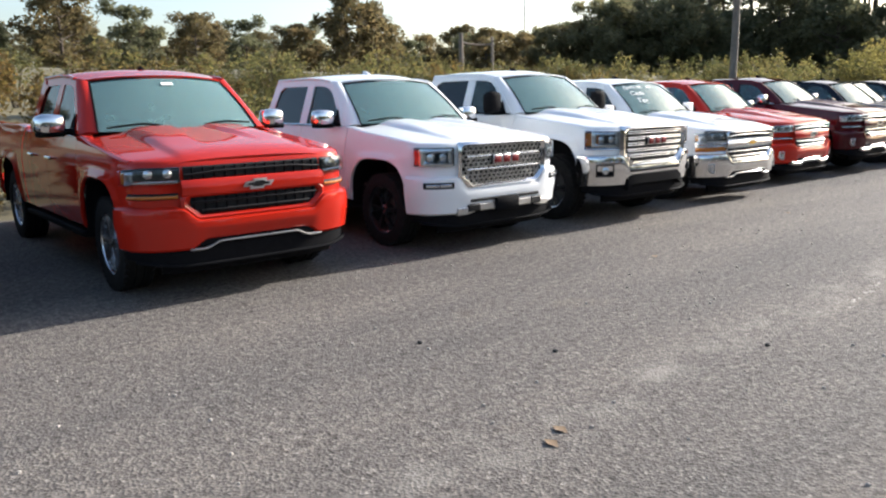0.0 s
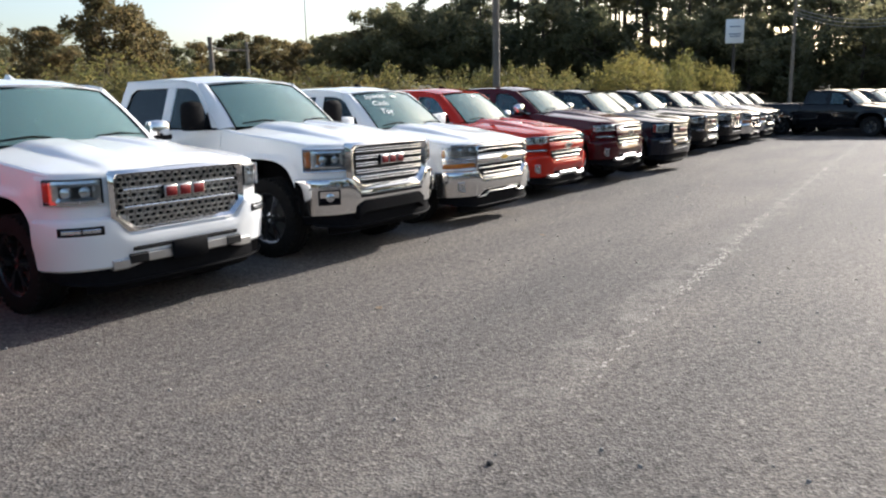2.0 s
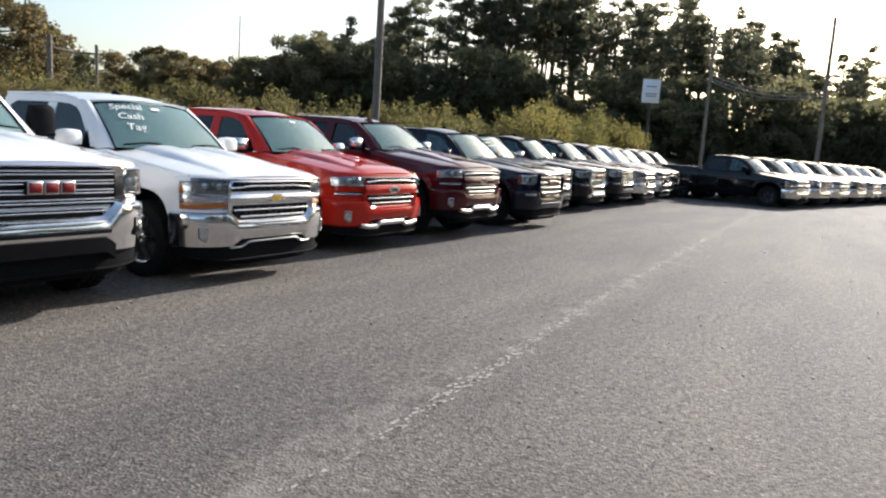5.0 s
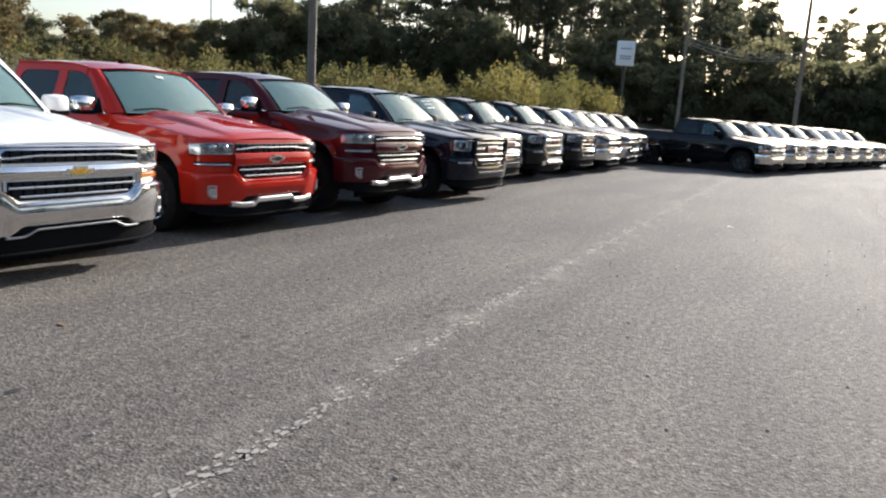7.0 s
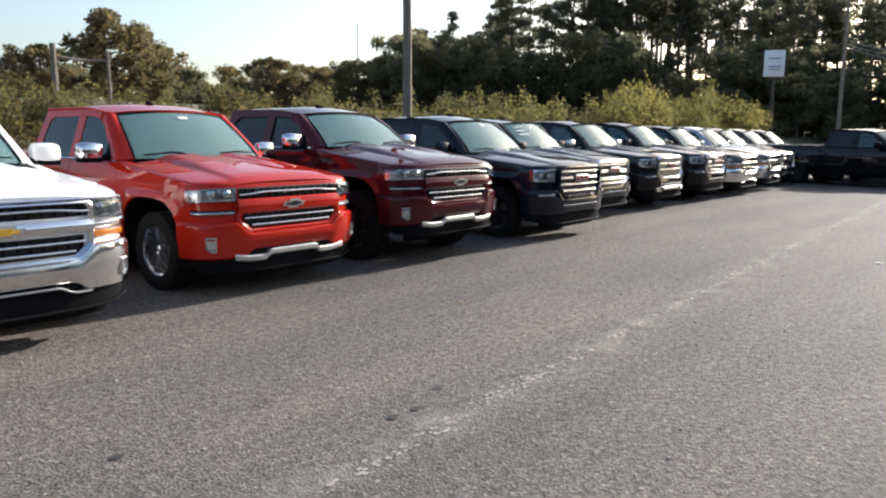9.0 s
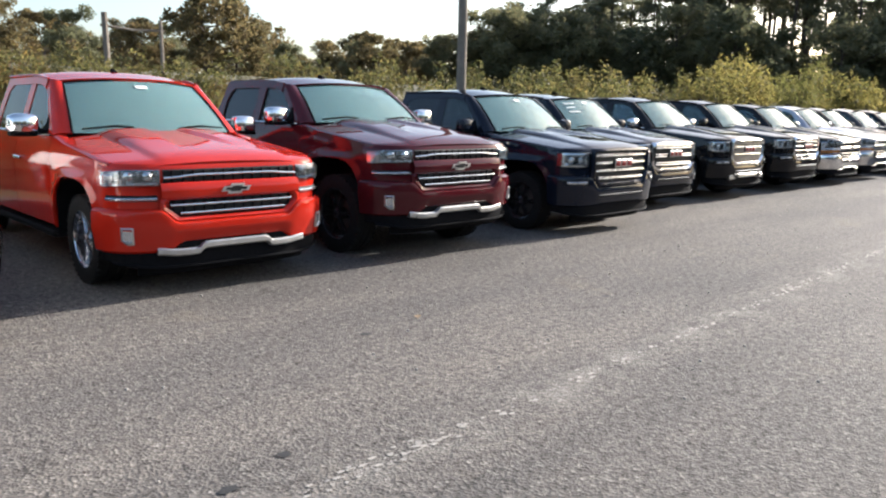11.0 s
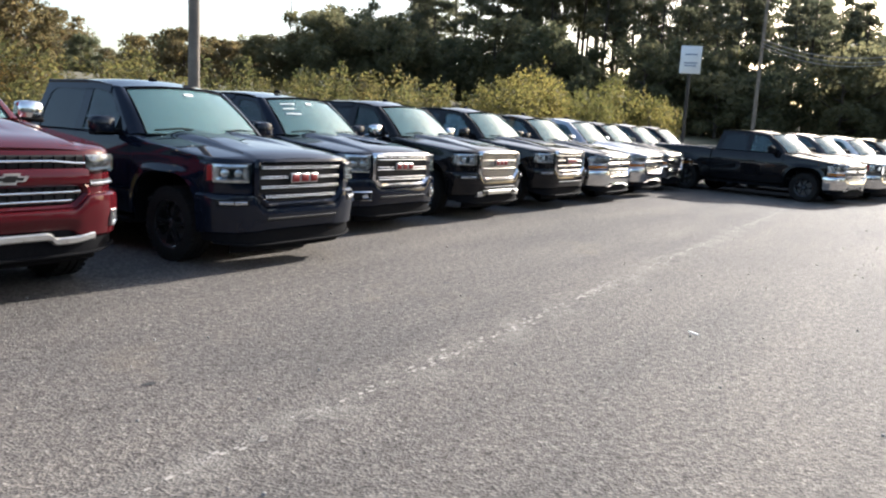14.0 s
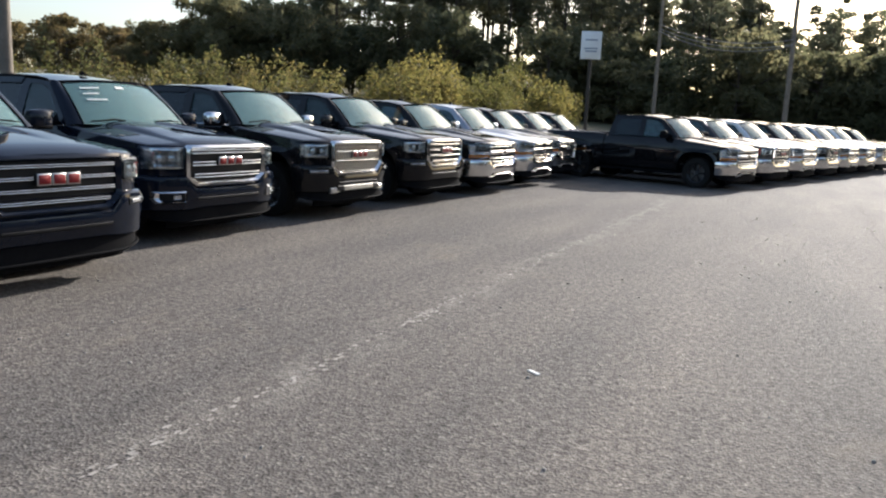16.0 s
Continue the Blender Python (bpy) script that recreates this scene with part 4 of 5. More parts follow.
    P("steering_wheel", Shape().tube([(0.4 + 0.18 * math.cos(a / 12 * 6.2832), 2.08 + 0.06 * math.sin(a / 12 * 6.2832), 1.13 + 0.17 * math.sin(a / 12 * 6.2832)) for a in range(13)], [0.016] * 13, 6), INTERIOR)
    P("cabin_floor", Shape().box((0, 2.6, 0.64), (1.7, 2.2, 0.08), 0.02), INTERIOR)
    for x in (-0.42, 0.42):
        for yy in (2.55, 3.32):
            seat = P("seat", Shape().box((x, yy, 1.02), (0.5, 0.16, 0.72), 0.07, Matrix.Rotation(radians(-10), 4, "X")), INTERIOR)
            P("headrest", Shape().box((x, yy + 0.08, 1.45), (0.26, 0.1, 0.18), 0.045), INTERIOR, seat)
        P("wiper", Shape().tube([(x - 0.30, 1.545, 1.365), (x, 1.50, 1.395), (x + 0.28, 1.555, 1.375)], [0.009, 0.011, 0.007], 5), PLASTIC)
    P("rear_view_mirror", Shape().box((0, 2.14, 1.74), (0.24, 0.04, 0.07), 0.02), PLASTIC)
    P("antenna", Shape().rings([[(-0.02, 2.52, rt + 0.04), (0.02, 2.52, rt + 0.04), (0.02, 2.68, rt + 0.042), (-0.02, 2.68, rt + 0.042)], [(-0.006, 2.62, rt + 0.092), (0.006, 2.62, rt + 0.092), (0.006, 2.68, rt + 0.095), (-0.006, 2.68, rt + 0.095)]]), s.get("fin", PLASTIC))
    # door mirrors
    tow = s.get("tow", False)
    for k in (-1, 1):
        mz, mh = (1.46, 0.32) if tow else (1.40, 0.20)
        mm = P("door_mirror", pod((k * 1.13, 1.88, mz), (0.26, 0.15, mh), k), s.get("mirror", PLASTIC))
        P("mirror_arm", Shape().box((k * 0.98, 1.88, 1.335), (0.20, 0.09, 0.055), 0.02), PLASTIC, mm)
        P("mirror_foot", Shape().box((k * 1.13, 1.88, mz - mh * 0.42), (0.23, 0.152, 0.05), 0.02), PLASTIC, mm)
        P("mirror_glass", Shape().box((k * 1.13, 1.962, mz), (0.18, 0.006, mh * 0.68), 0.002), CHROME, mm)
    # nose
    P("front_fascia", band(-S_END, S_END, 48, [(-0.04, 0.60), (0.0, 0.64), (0.006, 0.95), (0.0, hf - 0.08), (-0.010, hf - 0.05), (-0.030, hf - 0.030)], False), col, thick=0.01)
    bump_mat = s.get("bumper", col)
    mid_top, end_top, mid_low = (0.665, 0.775, 0.50) if chev else (0.675, 0.815, (0.47 if "skid" in s else 0.44))

    def bumper_section(q):
        a = abs(q)
        zt_, zb_ = lerp(mid_top, end_top, smooth(0.50, 0.66, a)), lerp(mid_low, 0.425, smooth(0.44, 0.60, a))
        return [(-0.06, zb_ + 0.004), (0.016, zb_), (0.036, zb_ + 0.016), (0.050, lerp(zb_, zt_, 0.40)), (0.060, lerp(zb_, zt_, 0.52)), (0.060, zt_ - 0.055), (0.054, zt_ - 0.022), (0.036, zt_ - 0.006), (-0.03, zt_)]
    P("front_bumper", shell(-S_END, S_END, 84, bumper_section), bump_mat, label=s.get("bumper_label", ""), thick=-0.006)
    P("lower_valance", band(-1.16, 1.16, 40, slab(0.285, 0.53, -0.08, 0.004), True, lambda q: 0.05 * smooth(0.6, 1.1, abs(q))), PLASTIC)
    P("valance_lip", band(-1.02, 1.02, 30, slab(0.275, 0.30, -0.06, 0.03), True, lambda q: 0.05 * smooth(0.6, 1.1, abs(q))), PLASTIC)
    P("air_dam", band(-0.85, 0.85, 24, slab(0.21, 0.29, -0.16, -0.09)), PLASTIC)
    bar = s.get("bars", CHROME)
    lamp_in = 0.635

    def lamp_slope(q):
        return -0.014 * smooth(0.9, 1.1, abs(q))
    if chev:
        lt = "midbar" in s
        up = P("upper_grille", band(-0.61, 0.61, 30, slab(0.98, 1.09, -0.01, 0.012)), GRILLE_DARK)
        P("grille_bar", band(-0.61, 0.61, 30, rod(1.034, 1.054, 0.0, 0.034), True, lambda q: -0.02 * smooth(0.3, 0.6, abs(q))), bar, up)
        lo = P("lower_grille", band(-0.57, 0.57, 30, slab(0.695, 0.85, -0.01, 0.012)), GRILLE_DARK)
        for zz, hw in ((0.722, 0.49), (0.79, 0.565)):
            P("grille_bar", band(-hw, hw, 30, rod(zz, zz + 0.020, 0.0, 0.038)), bar, lo)
        if s.get("slats", True):
            for gz, gh, gp in ((1.035, 0.095, up), (0.775, 0.13, lo)):
                for i in range(13):
                    x, y, nx, ny = nose(-0.54 + i * 0.09)
                    o = new("grille_slat", shared(("grille_slat", gh), lambda: Shape().box((0, 0, 0), (0.012, 0.02, gh), 0.003), PLASTIC))
                    o.parent = gp
                    o.matrix_basis = Matrix.Translation((x + nx * 0.015, y + ny * 0.015, gz + lift))
        mid = s.get("midbar", col)
        P("middle_bar", shell(-0.635, 0.635, 40, lambda q: [(-0.02, 0.845), (0.030, 0.850), (0.046, 0.866), (0.052, 0.915), (0.040, 0.966), (0.026, 0.980), (-0.02, 0.985)] if not lt else [(-0.02, 0.872), (0.034, 0.876), (0.050, 0.895), (0.052, 0.93), (0.036, 0.955), (-0.02, 0.96)]), mid, thick=-0.005)
        if lt:
            P("hood_strip", band(-1.0, 1.0, 44, slab(1.095, 1.122, -0.01, 0.034), True, lamp_slope), CHROME)
            P("grille_frame", nose_frame(octagon(0.645, 0.535, 0.665, 0.775, 1.10), octagon(0.605, 0.49, 0.705, 0.79, 1.075), 0.0, 0.05), CHROME)
        else:
            P("grille_frame", nose_frame(octagon(0.65, 0.545, 0.655, 0.765, 0.865), octagon(0.595, 0.485, 0.70, 0.785, 0.845), 0.0, 0.046), col)
        em = P("emblem", bowtie(0.25, 0.085, nose_y(0) - 0.048, 0.915, 0.016), SATIN, label="slanted cross emblem")
        P("emblem_field", bowtie(0.195, 0.048, nose_y(0) - 0.062, 0.915, 0.006), s.get("badge", GRILLE_DARK), em)
        lz0, lz1 = 0.955, 1.092
        for k in (-1, 1):
            lamp = P("headlamp", band(k * lamp_in, k * 1.12, 16, slab(lz0, lz1, -0.02, 0.008), True, lamp_slope), s.get("lamp", LAMP_DULL), label="slim headlamp behind a clear lens")
            P("light_strip", band(k * 0.66, k * 1.07, 14, slab(lz0 + 0.008, lz0 + 0.030, 0.0, 0.026), True, lamp_slope), LAMP_BACK, lamp, "bright strip along the lower edge")
            P("light_strip", band(k * 0.985, k * 1.07, 5, slab(lz0 + 0.03, lz1 - 0.03, 0.0, 0.022), True, lamp_slope), LAMP_BACK, lamp)
            for q in (0.73, 0.87):
                x, y, nx, ny = nose(k * q)
                P("projector", Shape().tube([(x, y + 0.01, 1.038), (x + nx * 0.016, y + ny * 0.016, 1.038), (x + nx * 0.026, y + ny * 0.026, 1.038)], [0.036, 0.036, 0.022], 14), LAMP_BACK, lamp)
            P("marker", band(k * 1.065, k * 1.118, 4, slab(lz0 + 0.01, lz1 - 0.025, 0.0, 0.016), True, lamp_slope), s.get("marker", LAMP_BACK), lamp)
            P("lens", band(k * 0.637, k * 1.125, 14, [(0.030, lz0), (0.040, lz0 + 0.015), (0.040, lz1 - 0.02), (0.028, lz1)], False, lamp_slope), LENS, lamp, "clear lens")
            if lt:
                sig = P("turn_signal", band(k * 0.65, k * 1.11, 12, slab(0.80, 0.945, -0.01, 0.012)), LAMP_BACK, label="bright lamp block with an amber strip")
                P("amber_strip", band(k * 0.66, k * 1.10, 12, slab(0.815, 0.872, 0.0, 0.028), True, lambda q: -0.01 * smooth(0.7, 1.1, abs(q))), s.get("signal", AMBER), sig)
                P("lamp_fin", band(k * 0.645, k * 1.10, 12, slab(0.885, 0.935, 0.0, 0.040), True, lambda q: 0.02 * smooth(0.7, 1.1, abs(q))), CHROME, sig)
            else:
                sig = P("turn_signal", band(k * 0.66, k * 1.06, 12, slab(0.835, 0.885, -0.01, 0.020)), GRILLE_DARK, label="slim turn signal under the headlamp")
                P("signal_strip", band(k * 0.665, k * 1.055, 12, slab(0.842, 0.868, 0.0, 0.032)), s.get("signal", LAMP_BACK), sig)
            if s.get("fog") == "upright":
                f = P("fog_lamp", nose_frame([(k * 0.84, 0.495), (k * 0.88, 0.49), (k * 0.925, 0.53), (k * 0.925, 0.635), (k * 0.84, 0.635)], [(k * 0.855, 0.52), (k * 0.875, 0.515), (k * 0.905, 0.54), (k * 0.905, 0.615), (k * 0.855, 0.615)], 0.04, 0.076), SATIN, label="upright fog lamp in a bright bezel")
                P("fog_lens", band(k * 0.85, k * 0.91, 4, slab(0.515, 0.62, 0.04, 0.066)), LAMP_BACK, f)
        P("lower_intake", band(-0.55, 0.55, 24, slab(0.44, 0.51, 0.0, 0.022)), PLASTIC)
        if "skid" in s:
            P("skid_trim", band(-0.68, 0.68, 44, slab(0.425, 0.485, 0.0, 0.058), True, lambda q: -0.045 * smooth(0.29, 0.35, abs(q)) + 0.02 * smooth(0.5, 0.68, abs(q))), s["skid"], label="bright trim along the bumper's lower edge")
        else:
            P("intake_lip", band(-0.60, 0.60, 30, slab(0.462, 0.478, 0.0, 0.042), True, lambda q: -0.05 * smooth(0.34, 0.48, abs(q))), s.get("lip", SATIN))
    else:
        zt, zl, zk, hw = 1.135, (0.735 if suv else 0.715), (0.80 if suv else 0.81), 0.59
        P("grille_backing", band(-hw, hw, 24, slab(zk, zt, -0.01, 0.012)), GRILLE_DARK)
        P("lower_backing", band(-0.48, 0.48, 24, slab(zl, zk, -0.01, 0.010)), GRILLE_DARK)
        fat = s.get("fat", 0.05)
        P("grille_frame", nose_frame(octagon(hw + fat, 0.50, zl - 0.040, zk - 0.01, zt + 0.028), octagon(hw - 0.012, 0.455, zl + 0.012, zk + 0.012, zt - 0.022), 0.0, 0.066), s.get("frame", CHROME))
        if s.get("mesh"):
            gm = Shape()
            rows = 9
            for r in range(rows):
                zz = lerp(zl + 0.04, zt - 0.045, r / (rows - 1))
                wlim = hw - 0.03 if zz > zk else lerp(0.44, hw - 0.04, max(0, (zz - zl) / (zk - zl)))
                n = int(2 * wlim / 0.066)
                for i in range(n):
                    q = -wlim + (i + 0.5 + 0.5 * (r % 2) - 0.25) * 2 * wlim / n
                    x, y, nx, ny = nose(q)
                    o = [(-0.033, 0), (-0.022, 0.023), (0.022, 0.023), (0.033, 0), (0.022, -0.023), (-0.022, -0.023)]
                    gm.rings([[(x + nx * 0.012 + a, y + ny * 0.012, zz + b) for a, b in o], [(x + nx * 0.032 + a, y + ny * 0.032, zz + b) for a, b in o], [(x + nx * 0.032 + a * 0.82, y + ny * 0.032, zz + b * 0.68) for a, b in o], [(x + nx * 0.014 + a * 0.82, y + ny * 0.014, zz + b * 0.68) for a, b in o]], cap=False)
            for f in (0.36, 0.68):
                zz = lerp(zl, zt, f)
                P("grille_bar", band(0.06 - hw, hw - 0.06, 24, rod(zz, zz + 0.018, 0.0, 0.046)), bar)
            P("grille_mesh", gm, SATIN, label="bright honeycomb grille insert")
        else:
            nb = s.get("rows", 4)
            for i in range(nb):
                zz = lerp(zl + 0.05, zt - 0.075, i / (nb - 1))
                wlim = hw - 0.03 if zz > zk else lerp(0.44, hw - 0.03, (zz - zl) / (zk - zl))
                h = s.get("bar_h", 0.030)
                for q in (0.0, 0.66):
                    P("grille_bar", band(-wlim, wlim, 24, rod(zz + h * q, zz + h * (q + 0.34), 0.0, 0.044)), bar)
        zc = lerp(zl, zt, 0.60)
        plate = P("emblem", Shape().box((0, nose_y(0) - 0.050, zc), (0.41, 0.022, 0.100), 0.008), GRILLE_DARK, label="emblem of three red blocks with bright edges")
        for i in (-1, 0, 1):
            P("emblem_edge", Shape().box((i * 0.132, nose_y(0.1) - 0.062, zc), (0.122, 0.014, 0.096), 0.006), SATIN, plate)
            P("emblem_block", Shape().box((i * 0.132, nose_y(0.1) - 0.068, zc), (0.104, 0.012, 0.078), 0.005), BADGE_RED, plate)
        lz0, lz1 = (0.885, 1.135) if suv else ((0.90, 1.105) if tow else (0.915, 1.115))
        l_out = 1.13 if suv else 1.10
        for k in (-1, 1):
            lamp = P("headlamp", band(k * 0.665, k * l_out, 14, slab(lz0, lz1, -0.02, 0.008)), s.get("lamp", GRILLE_DARK), label="squarish headlamp behind a clear lens")
            P("light_ring", nose_frame([(k * 0.69, lz0 + 0.012), (k * 1.03, lz0 + 0.012), (k * 1.03, lz1 - 0.012), (k * 0.69, lz1 - 0.012)], [(k * 0.745, lz0 + 0.062), (k * 0.965, lz0 + 0.062), (k * 0.965, lz1 - 0.055), (k * 0.745, lz1 - 0.055)], 0.004, 0.034), LAMP_BACK, lamp, "bright squared ring of light guide")
            for q in (0.79, 0.915):
                x, y, nx, ny = nose(k * q)
                zz = (lz0 + lz1) / 2
                P("projector", Shape().tube([(x, y + 0.01, zz), (x + nx * 0.018, y + ny * 0.018, zz), (x + nx * 0.028, y + ny * 0.028, zz)], [0.044, 0.044, 0.026], 14), LAMP_BACK, lamp)
            P("marker", band(k * (0.94 if s.get("big_signal") else 1.035), k * 1.085, 6, slab(lz0 + 0.025, lz1 - 0.02, 0.0, 0.022)), s.get("marker", REDLENS_AND_REFLECTION), lamp)
            P("lens", band(k * 0.667, k * (l_out + 0.003), 14, [(0.03, lz0), (0.042, lz0 + 0.015), (0.042, lz1 - 0.015), (0.03, lz1)], False), LENS, lamp, "clear lens")
            if tow:
                P("lamp_trim", nose_frame([(k * 0.655, lz0 - 0.02), (k * 1.11, lz0 - 0.02), (k * 1.11, lz1 + 0.015), (k * 0.655, lz1 + 0.015)], [(k * 0.672, lz0 + 0.008), (k * 1.09, lz0 + 0.008), (k * 1.09, lz1 - 0.008), (k * 0.672, lz1 - 0.008)], 0.0, 0.05), CHROME, lamp, "chrome trim round the lamp")
            fog = s.get("fog", "strip")
            if fog == "strip":
                f = P("fog_lamp", band(k * 0.70, k * 0.98, 8, slab(0.690, 0.765, 0.02, 0.074)), GRILLE_DARK, label="narrow fog lamp strip")
                for a in (0.725, 0.845):
                    P("fog_lens", band(k * a, k * (a + 0.11), 4, slab(0.705, 0.750, 0.05, 0.080)), LAMP_BACK, f)
            elif fog == "square":
                f = P("fog_lamp", nose_frame([(k * 0.77, 0.545), (k * 0.97, 0.545), (k * 0.97, 0.70), (k * 0.77, 0.70)], [(k * 0.79, 0.565), (k * 0.95, 0.565), (k * 0.95, 0.68), (k * 0.79, 0.68)], 0.04, 0.078), GRILLE_DARK, label="round fog lamp in a black bezel")
                P("fog_well", band(k * 0.785, k * 0.955, 6, slab(0.56, 0.685, 0.03, 0.064)), PLASTIC, f)
                x, y, nx, ny = nose(k * 0.87)
                P("fog_lens", Shape().tube([(x + nx * 0.05, y + ny * 0.05, 0.622), (x + nx * 0.068, y + ny * 0.068, 0.622), (x + nx * 0.076, y + ny * 0.076, 0.622)], [0.046, 0.046, 0.03], 14), LAMP_BACK, f)
            elif fog == "bezel":
                f = P("fog_lamp", nose_frame([(k * 0.66, 0.51), (k * 0.97, 0.51), (k * 1.02, 0.57), (k * 1.0, 0.645), (k * 0.66, 0.645)], [(k * 0.69, 0.54), (k * 0.90, 0.54), (k * 0.93, 0.57), (k * 0.92, 0.615), (k * 0.69, 0.615)], 0.03, 0.084), CHROME, label="fog lamp in a chrome bezel")
                P("fog_lens", band(k * 0.68, k * 0.93, 6, slab(0.535, 0.62, 0.02, 0.064)), GRILLE_DARK, f)
                P("fog_bulb", band(k * 0.72, k * 0.80, 4, slab(0.55, 0.605, 0.04, 0.072)), LAMP_BACK, f)
        if "skid" in s:
            P("skid_trim", band(-0.66, 0.66, 44, slab(0.405, 0.485, 0.0, 0.066), True, lambda q: 0.03 * (1 - smooth(0.40, 0.58, abs(q)))), s["skid"], label="bright trim along the bumper's lower edge")
            for q in (-0.46, 0.46):
                P("tow_opening", band(q - 0.075, q + 0.075, 6, slab(0.435, 0.515, 0.03, 0.074)), GRILLE_DARK)
        if s.get("plate"):
            P("plate_bracket", Shape().box((0, -0.028, 0.49), (0.34, 0.03, 0.15), 0.008), PLASTIC)
        if tow:
            P("lower_intake", band(-0.56, 0.56, 24, slab(0.425, 0.565, 0.0, 0.076), True, lambda q: -0.06 * smooth(0.47, 0.56, abs(q))), PLASTIC)
            P("tow_slot", band(-0.52, 0.52, 24, slab(0.585, 0.625, 0.03, 0.074)), PLASTIC)
        else:
            P("bumper_slot", band(-0.50, 0.50, 20, slab(0.535, 0.575, 0.02, 0.070)), s.get("slot", GRILLE_DARK))
    if s.get("sticker"):
        st = Shape().grid(lambda u, v: pane(lerp(0.47, 0.555, u), lerp(0.80, 0.865, v)), 2, 1)
        st.v = [(x, y - 0.010, z + 0.006) for x, y, z in st.v]
        P("windshield_sticker", st, STICKER, thick=0.001)
    for i in range(s.get("lines", 0)):
        ln = Shape().grid(lambda u, v: pane(lerp(0.12, 0.30 - 0.04 * (i % 2), u), lerp(0.80 - 0.15 * i, 0.835 - 0.15 * i, v)), 4, 1)
        ln.v = [(x, y - 0.010, z + 0.006) for x, y, z in ln.v]
        P("marker_line", ln, STICKER, label="white marker line on the glass", thick=0.001)
    if s.get("words"):
        sc = Shape()
        for i, word in enumerate(s["words"]):
            cu = bpy.data.curves.new("marker_word", "FONT")
            cu.body, cu.size, cu.shear, cu.offset, cu.resolution_u = word, 0.155, 0.25, 0.002, 4
            tmp = bpy.data.objects.new("marker_word", cu)
            me = bpy.data.meshes.new_from_object(tmp)
            pts = []
            for p in me.vertices:
                vv = 0.80 - 0.235 * i + p.co.y / 0.80 + 0.012 * math.sin(9 * p.co.x + i)
                u = 0.095 + 0.025 * i + p.co.x / 1.5
                x, y, z = pane(u, vv)
                pts.append((x, y - 0.009, z + 0.007))
            sc.add(pts, [tuple(f.vertices) for f in me.polygons])
            bpy.data.objects.remove(tmp)
            bpy.data.meshes.remove(me)
        tagged(P("marker_writing", sc, STICKER, label="white marker words on the glass"), kind="stuff")
    return root


RANK_X, RANK_Y, RANK_T = 36.7, 0.4, -15.0
def row(x, y, turn=0.0):
    return pose(x, y, 0, 0, 0, turn - 2.5)


truck(row(2.56, 4.67), dict(brand="bow", paint=RED, intake=True, bars=GRILLE_DARK, signal=AMBER, marker=AMBER, mirror=CHROME, sticker=True, crew=False, handle=CHROME, lamp=GRILLE_DARK,
      label="bright red pickup truck with black grille and sport wheels", lift=0.025))
# this truck's red lamp markers are a reflection put in as colour
truck(row(5.48, 4.58), dict(brand="block", paint=WHITE, mesh=True, skid=SATIN, plate=True, mirror=CHROME, rim=RIM_DARK, lift=0.0, fin=WHITE, trim=CHROME,
      label="pearl white pickup truck with bright honeycomb grille"))
truck(row(8.15, 4.43), dict(brand="block", paint=WHITE, rows=5, bar_h=0.038, bumper=CHROME, bumper_label="wide chrome bumper", fog="square", tow=True, mirror=PLASTIC, marker=AMBER, big_signal=True, lift=0.07, fat=0.10, slot=PLASTIC, trim=PLASTIC,
      label="tall white heavy-duty pickup truck with chrome bumper"))
truck(row(10.80, 4.45), dict(brand="bow", paint=WHITE, midbar=CHROME, bumper=CHROME, bumper_label="wide chrome bumper", badge=GOLD, signal=AMBER, marker=AMBER, mirror=WHITE, fog="upright", words=("Special", "Cash", "Tag"), sticker=True, trim=PLASTIC,
      label="white pickup truck with chrome grille and scribbled windshield"))
truck(row(13.69, 4.73), dict(brand="bow", paint=RED, skid=SATIN, fog="upright", mirror=CHROME, handle=CHROME, trim=CHROME, spokes=5, sticker=True, label="bright red pickup truck with chrome-barred grille", badge=GRILLE_DARK))
truck(row(16.30, 4.53), dict(brand="bow", paint=MAROON, skid=SATIN, fog="upright", mirror=CHROME, handle=CHROME, trim=CHROME, rim=RIM_DARK, lift=0.07, roof=1.82, badge=GRILLE_DARK, label="dark maroon pickup truck with chrome-barred grille"))
truck(row(19.28, 4.34), dict(brand="block", paint=NAVY, rows=4, bar_h=0.028, mirror=NAVY, rim=RIM_DARK, frame=NAVY, sticker=True, lift=-0.04, label="dark blue-black pickup truck with thin grille bars"))
truck(row(22.21, 5.11), dict(brand="block", paint=NAVY, suv=True, lamp=LAMP_DULL, marker=LAMP_BACK, rows=3, bar_h=0.052, fog="bezel", mirror=NAVY, trim=CHROME, rail=PLASTIC, sticker=True, lines=3, label="dark blue large SUV with thick chrome grille"))
truck(row(24.94, 5.00), dict(brand="block", paint=BLACK, marker=LAMP_BACK, mesh=True, skid=SATIN, mirror=CHROME, trim=CHROME, lift=-0.01, label="black pickup truck with bright honeycomb grille"))
truck(row(27.77, 4.90), dict(brand="block", paint=BLACK, marker=LAMP_BACK, rows=4, mirror=BLACK, bar_h=0.03, lift=0.0, label="black pickup truck with chrome grille bars"))
truck(row(30.32, 4.76), dict(brand="bow", paint=BLACK, midbar=CHROME, bumper=CHROME, bumper_label="wide chrome bumper", mirror=BLACK, label="black pickup truck with wide chrome bumper"))
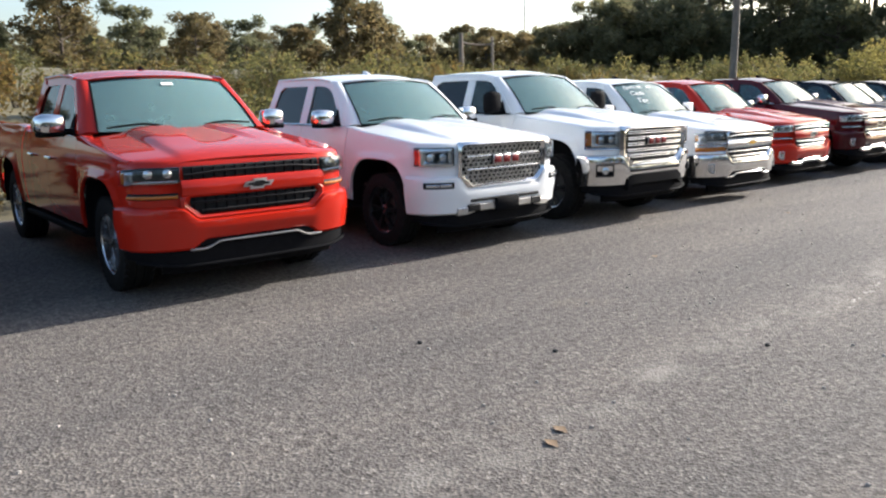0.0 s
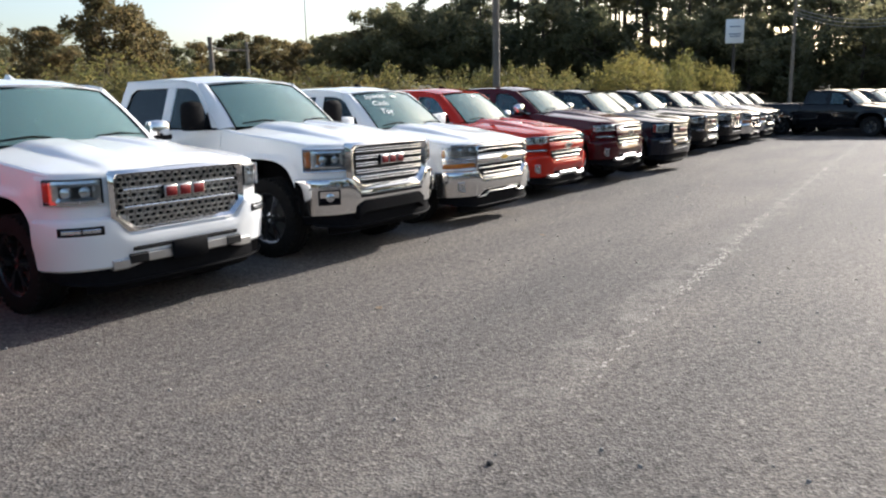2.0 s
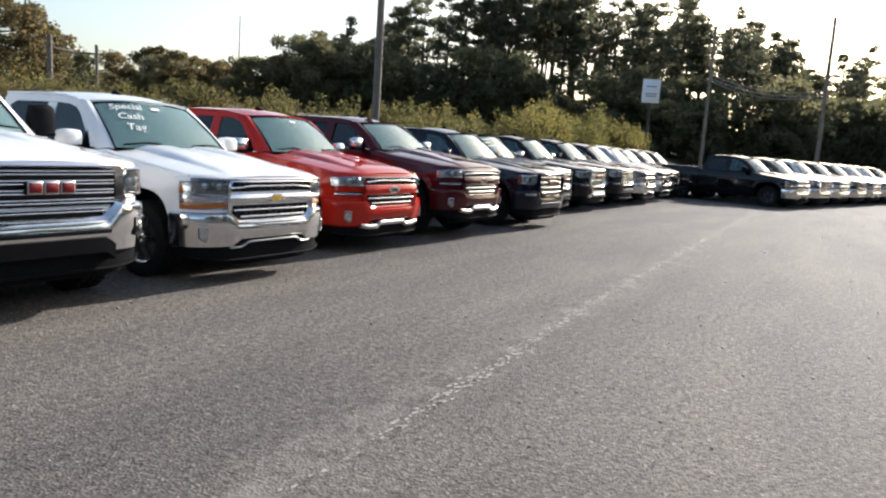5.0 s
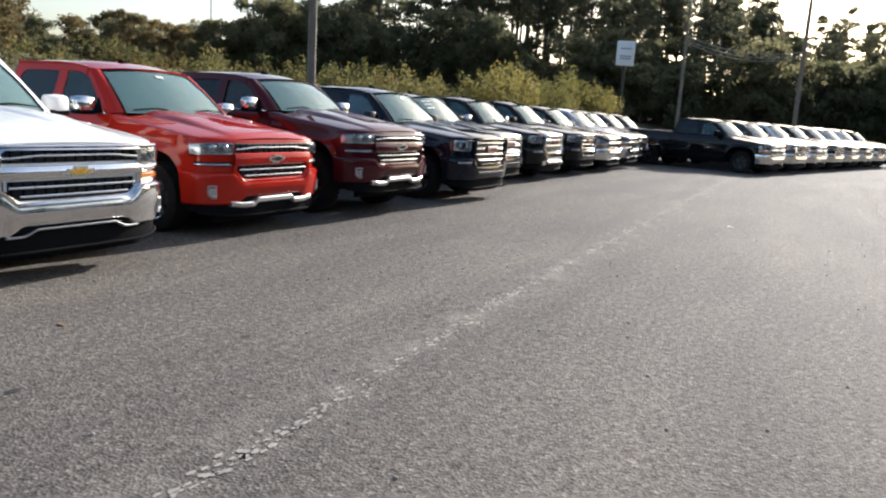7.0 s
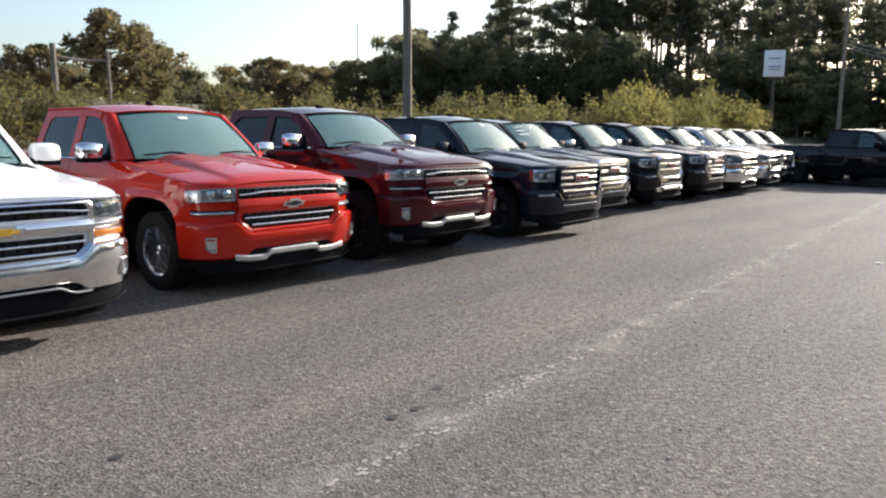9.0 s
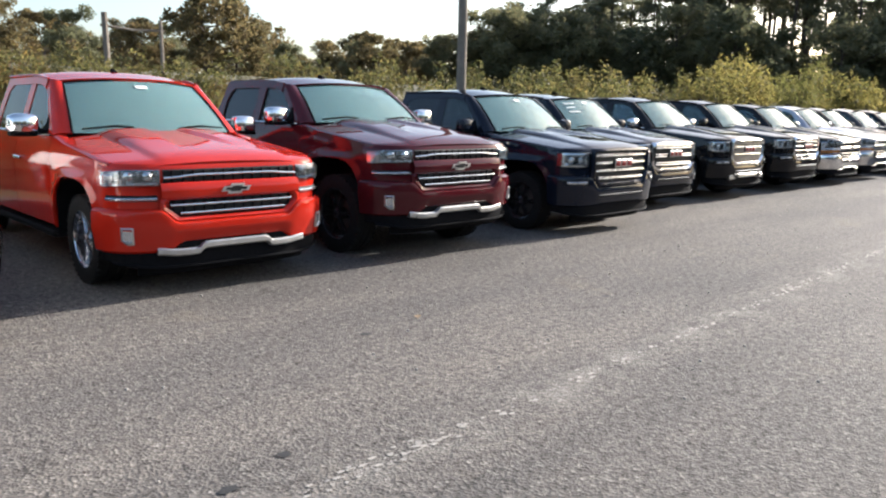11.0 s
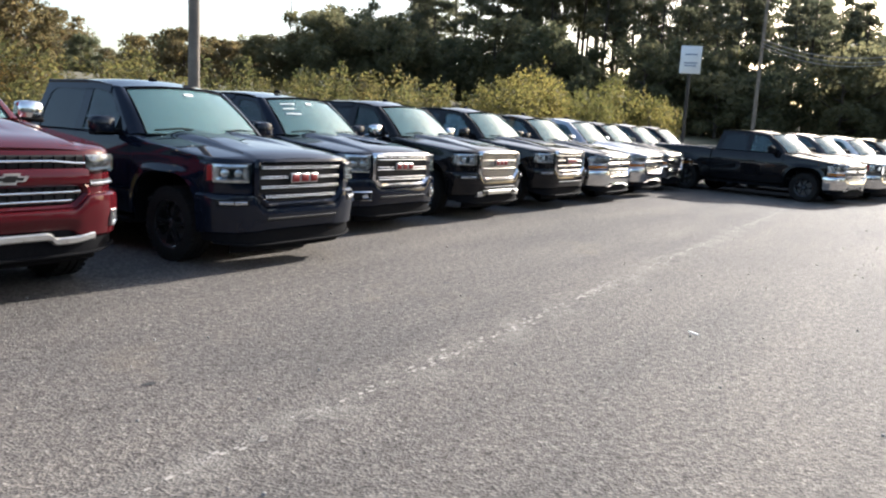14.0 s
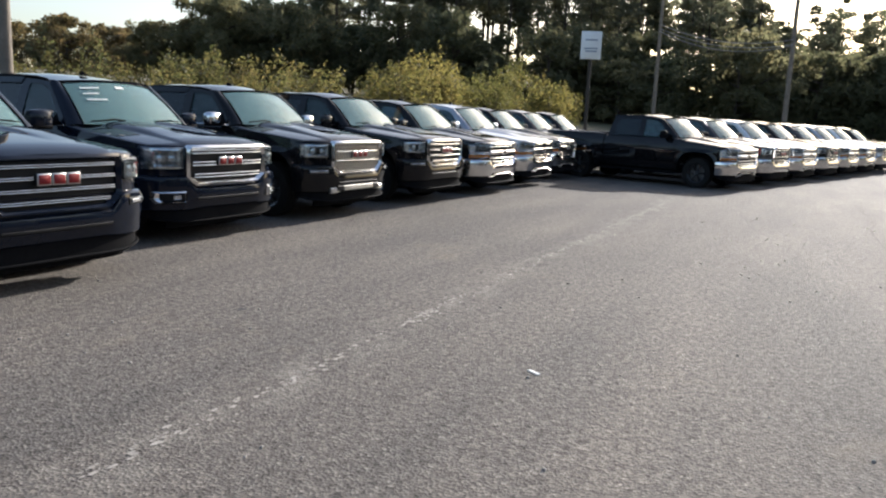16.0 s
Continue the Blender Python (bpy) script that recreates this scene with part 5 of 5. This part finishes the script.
truck(row(32.96, 4.76), dict(brand="bow", paint=SILVER, midbar=CHROME, bumper=CHROME, bumper_label="wide chrome bumper", mirror=SILVER, label="silver pickup truck with chrome bumper"))
for i, (c, nm) in enumerate([(BLACK, "black"), (GREY, "dark grey"), (BLACK, "black")]):
    truck(row(35.75 + 2.74 * i, 5.0), dict(brand="bow", paint=c, midbar=CHROME, bumper=CHROME, mirror=PLASTIC, slats=False, label=nm + " pickup truck with chrome grille and bumper"))
# the end of the row behind the start of the walk: unseen, added to darken the red truck's side
truck(row(-0.36, 5.35), dict(brand="bow", paint=BLACK, bumper=CHROME, mirror=PLASTIC, midbar=CHROME, label="unseen black pickup truck added to darken the red truck's side"))
# the second rank, angled beyond the gap
rank = [(BLACK, "black", "bow"), (GREY, "dark grey", "block"), (WHITE, "white", "bow"), (BLACK, "black", "block"), (GREY, "dark grey", "bow"), (SILVER, "silver", "bow"), (WHITE, "white", "block"), (BLACK, "black", "bow")]
for i, (c, nm, br) in enumerate(rank):
    truck(row(RANK_X + 2.74 * i * math.cos(radians(RANK_T)), RANK_Y + 2.74 * i * math.sin(radians(RANK_T)), RANK_T), dict(brand=br, paint=c, bumper=CHROME, mirror=PLASTIC, slats=False, label=nm + " pickup truck with a chrome bumper in an angled rank", rim=RIM_DARK, group="vehicles in the angled rank", midbar=CHROME) if br == "bow" else dict(brand=br, paint=c, bumper=CHROME, mirror=PLASTIC, slats=False, label=nm + " pickup truck with a chrome bumper in an angled rank", rim=RIM_DARK, group="vehicles in the angled rank"))
# across the lane, a row that faces this one, made long by unseen copies
across = []
for x, y, c, nm in ((32.8, -3.45, WHITE, "white"), (29.4, -2.98, GREY, "dark grey"), (26.2, -2.95, BLACK, "black")):
    across.append(truck(row(x, y, 182.5), dict(brand="bow", paint=c, midbar=CHROME, bumper=CHROME, mirror=PLASTIC, slats=False, label=nm + " pickup truck parked across the lane", group="vehicles across the lane")))
# copies added out of view to darken reflections in the facing truck fronts
for i in range(10):
    copy_thing(across[1 + (i * 2 + i // 3) % 2], row(23.4 - 3.3 * i, -4.3 - 0.15 * (i % 3), 182.5))
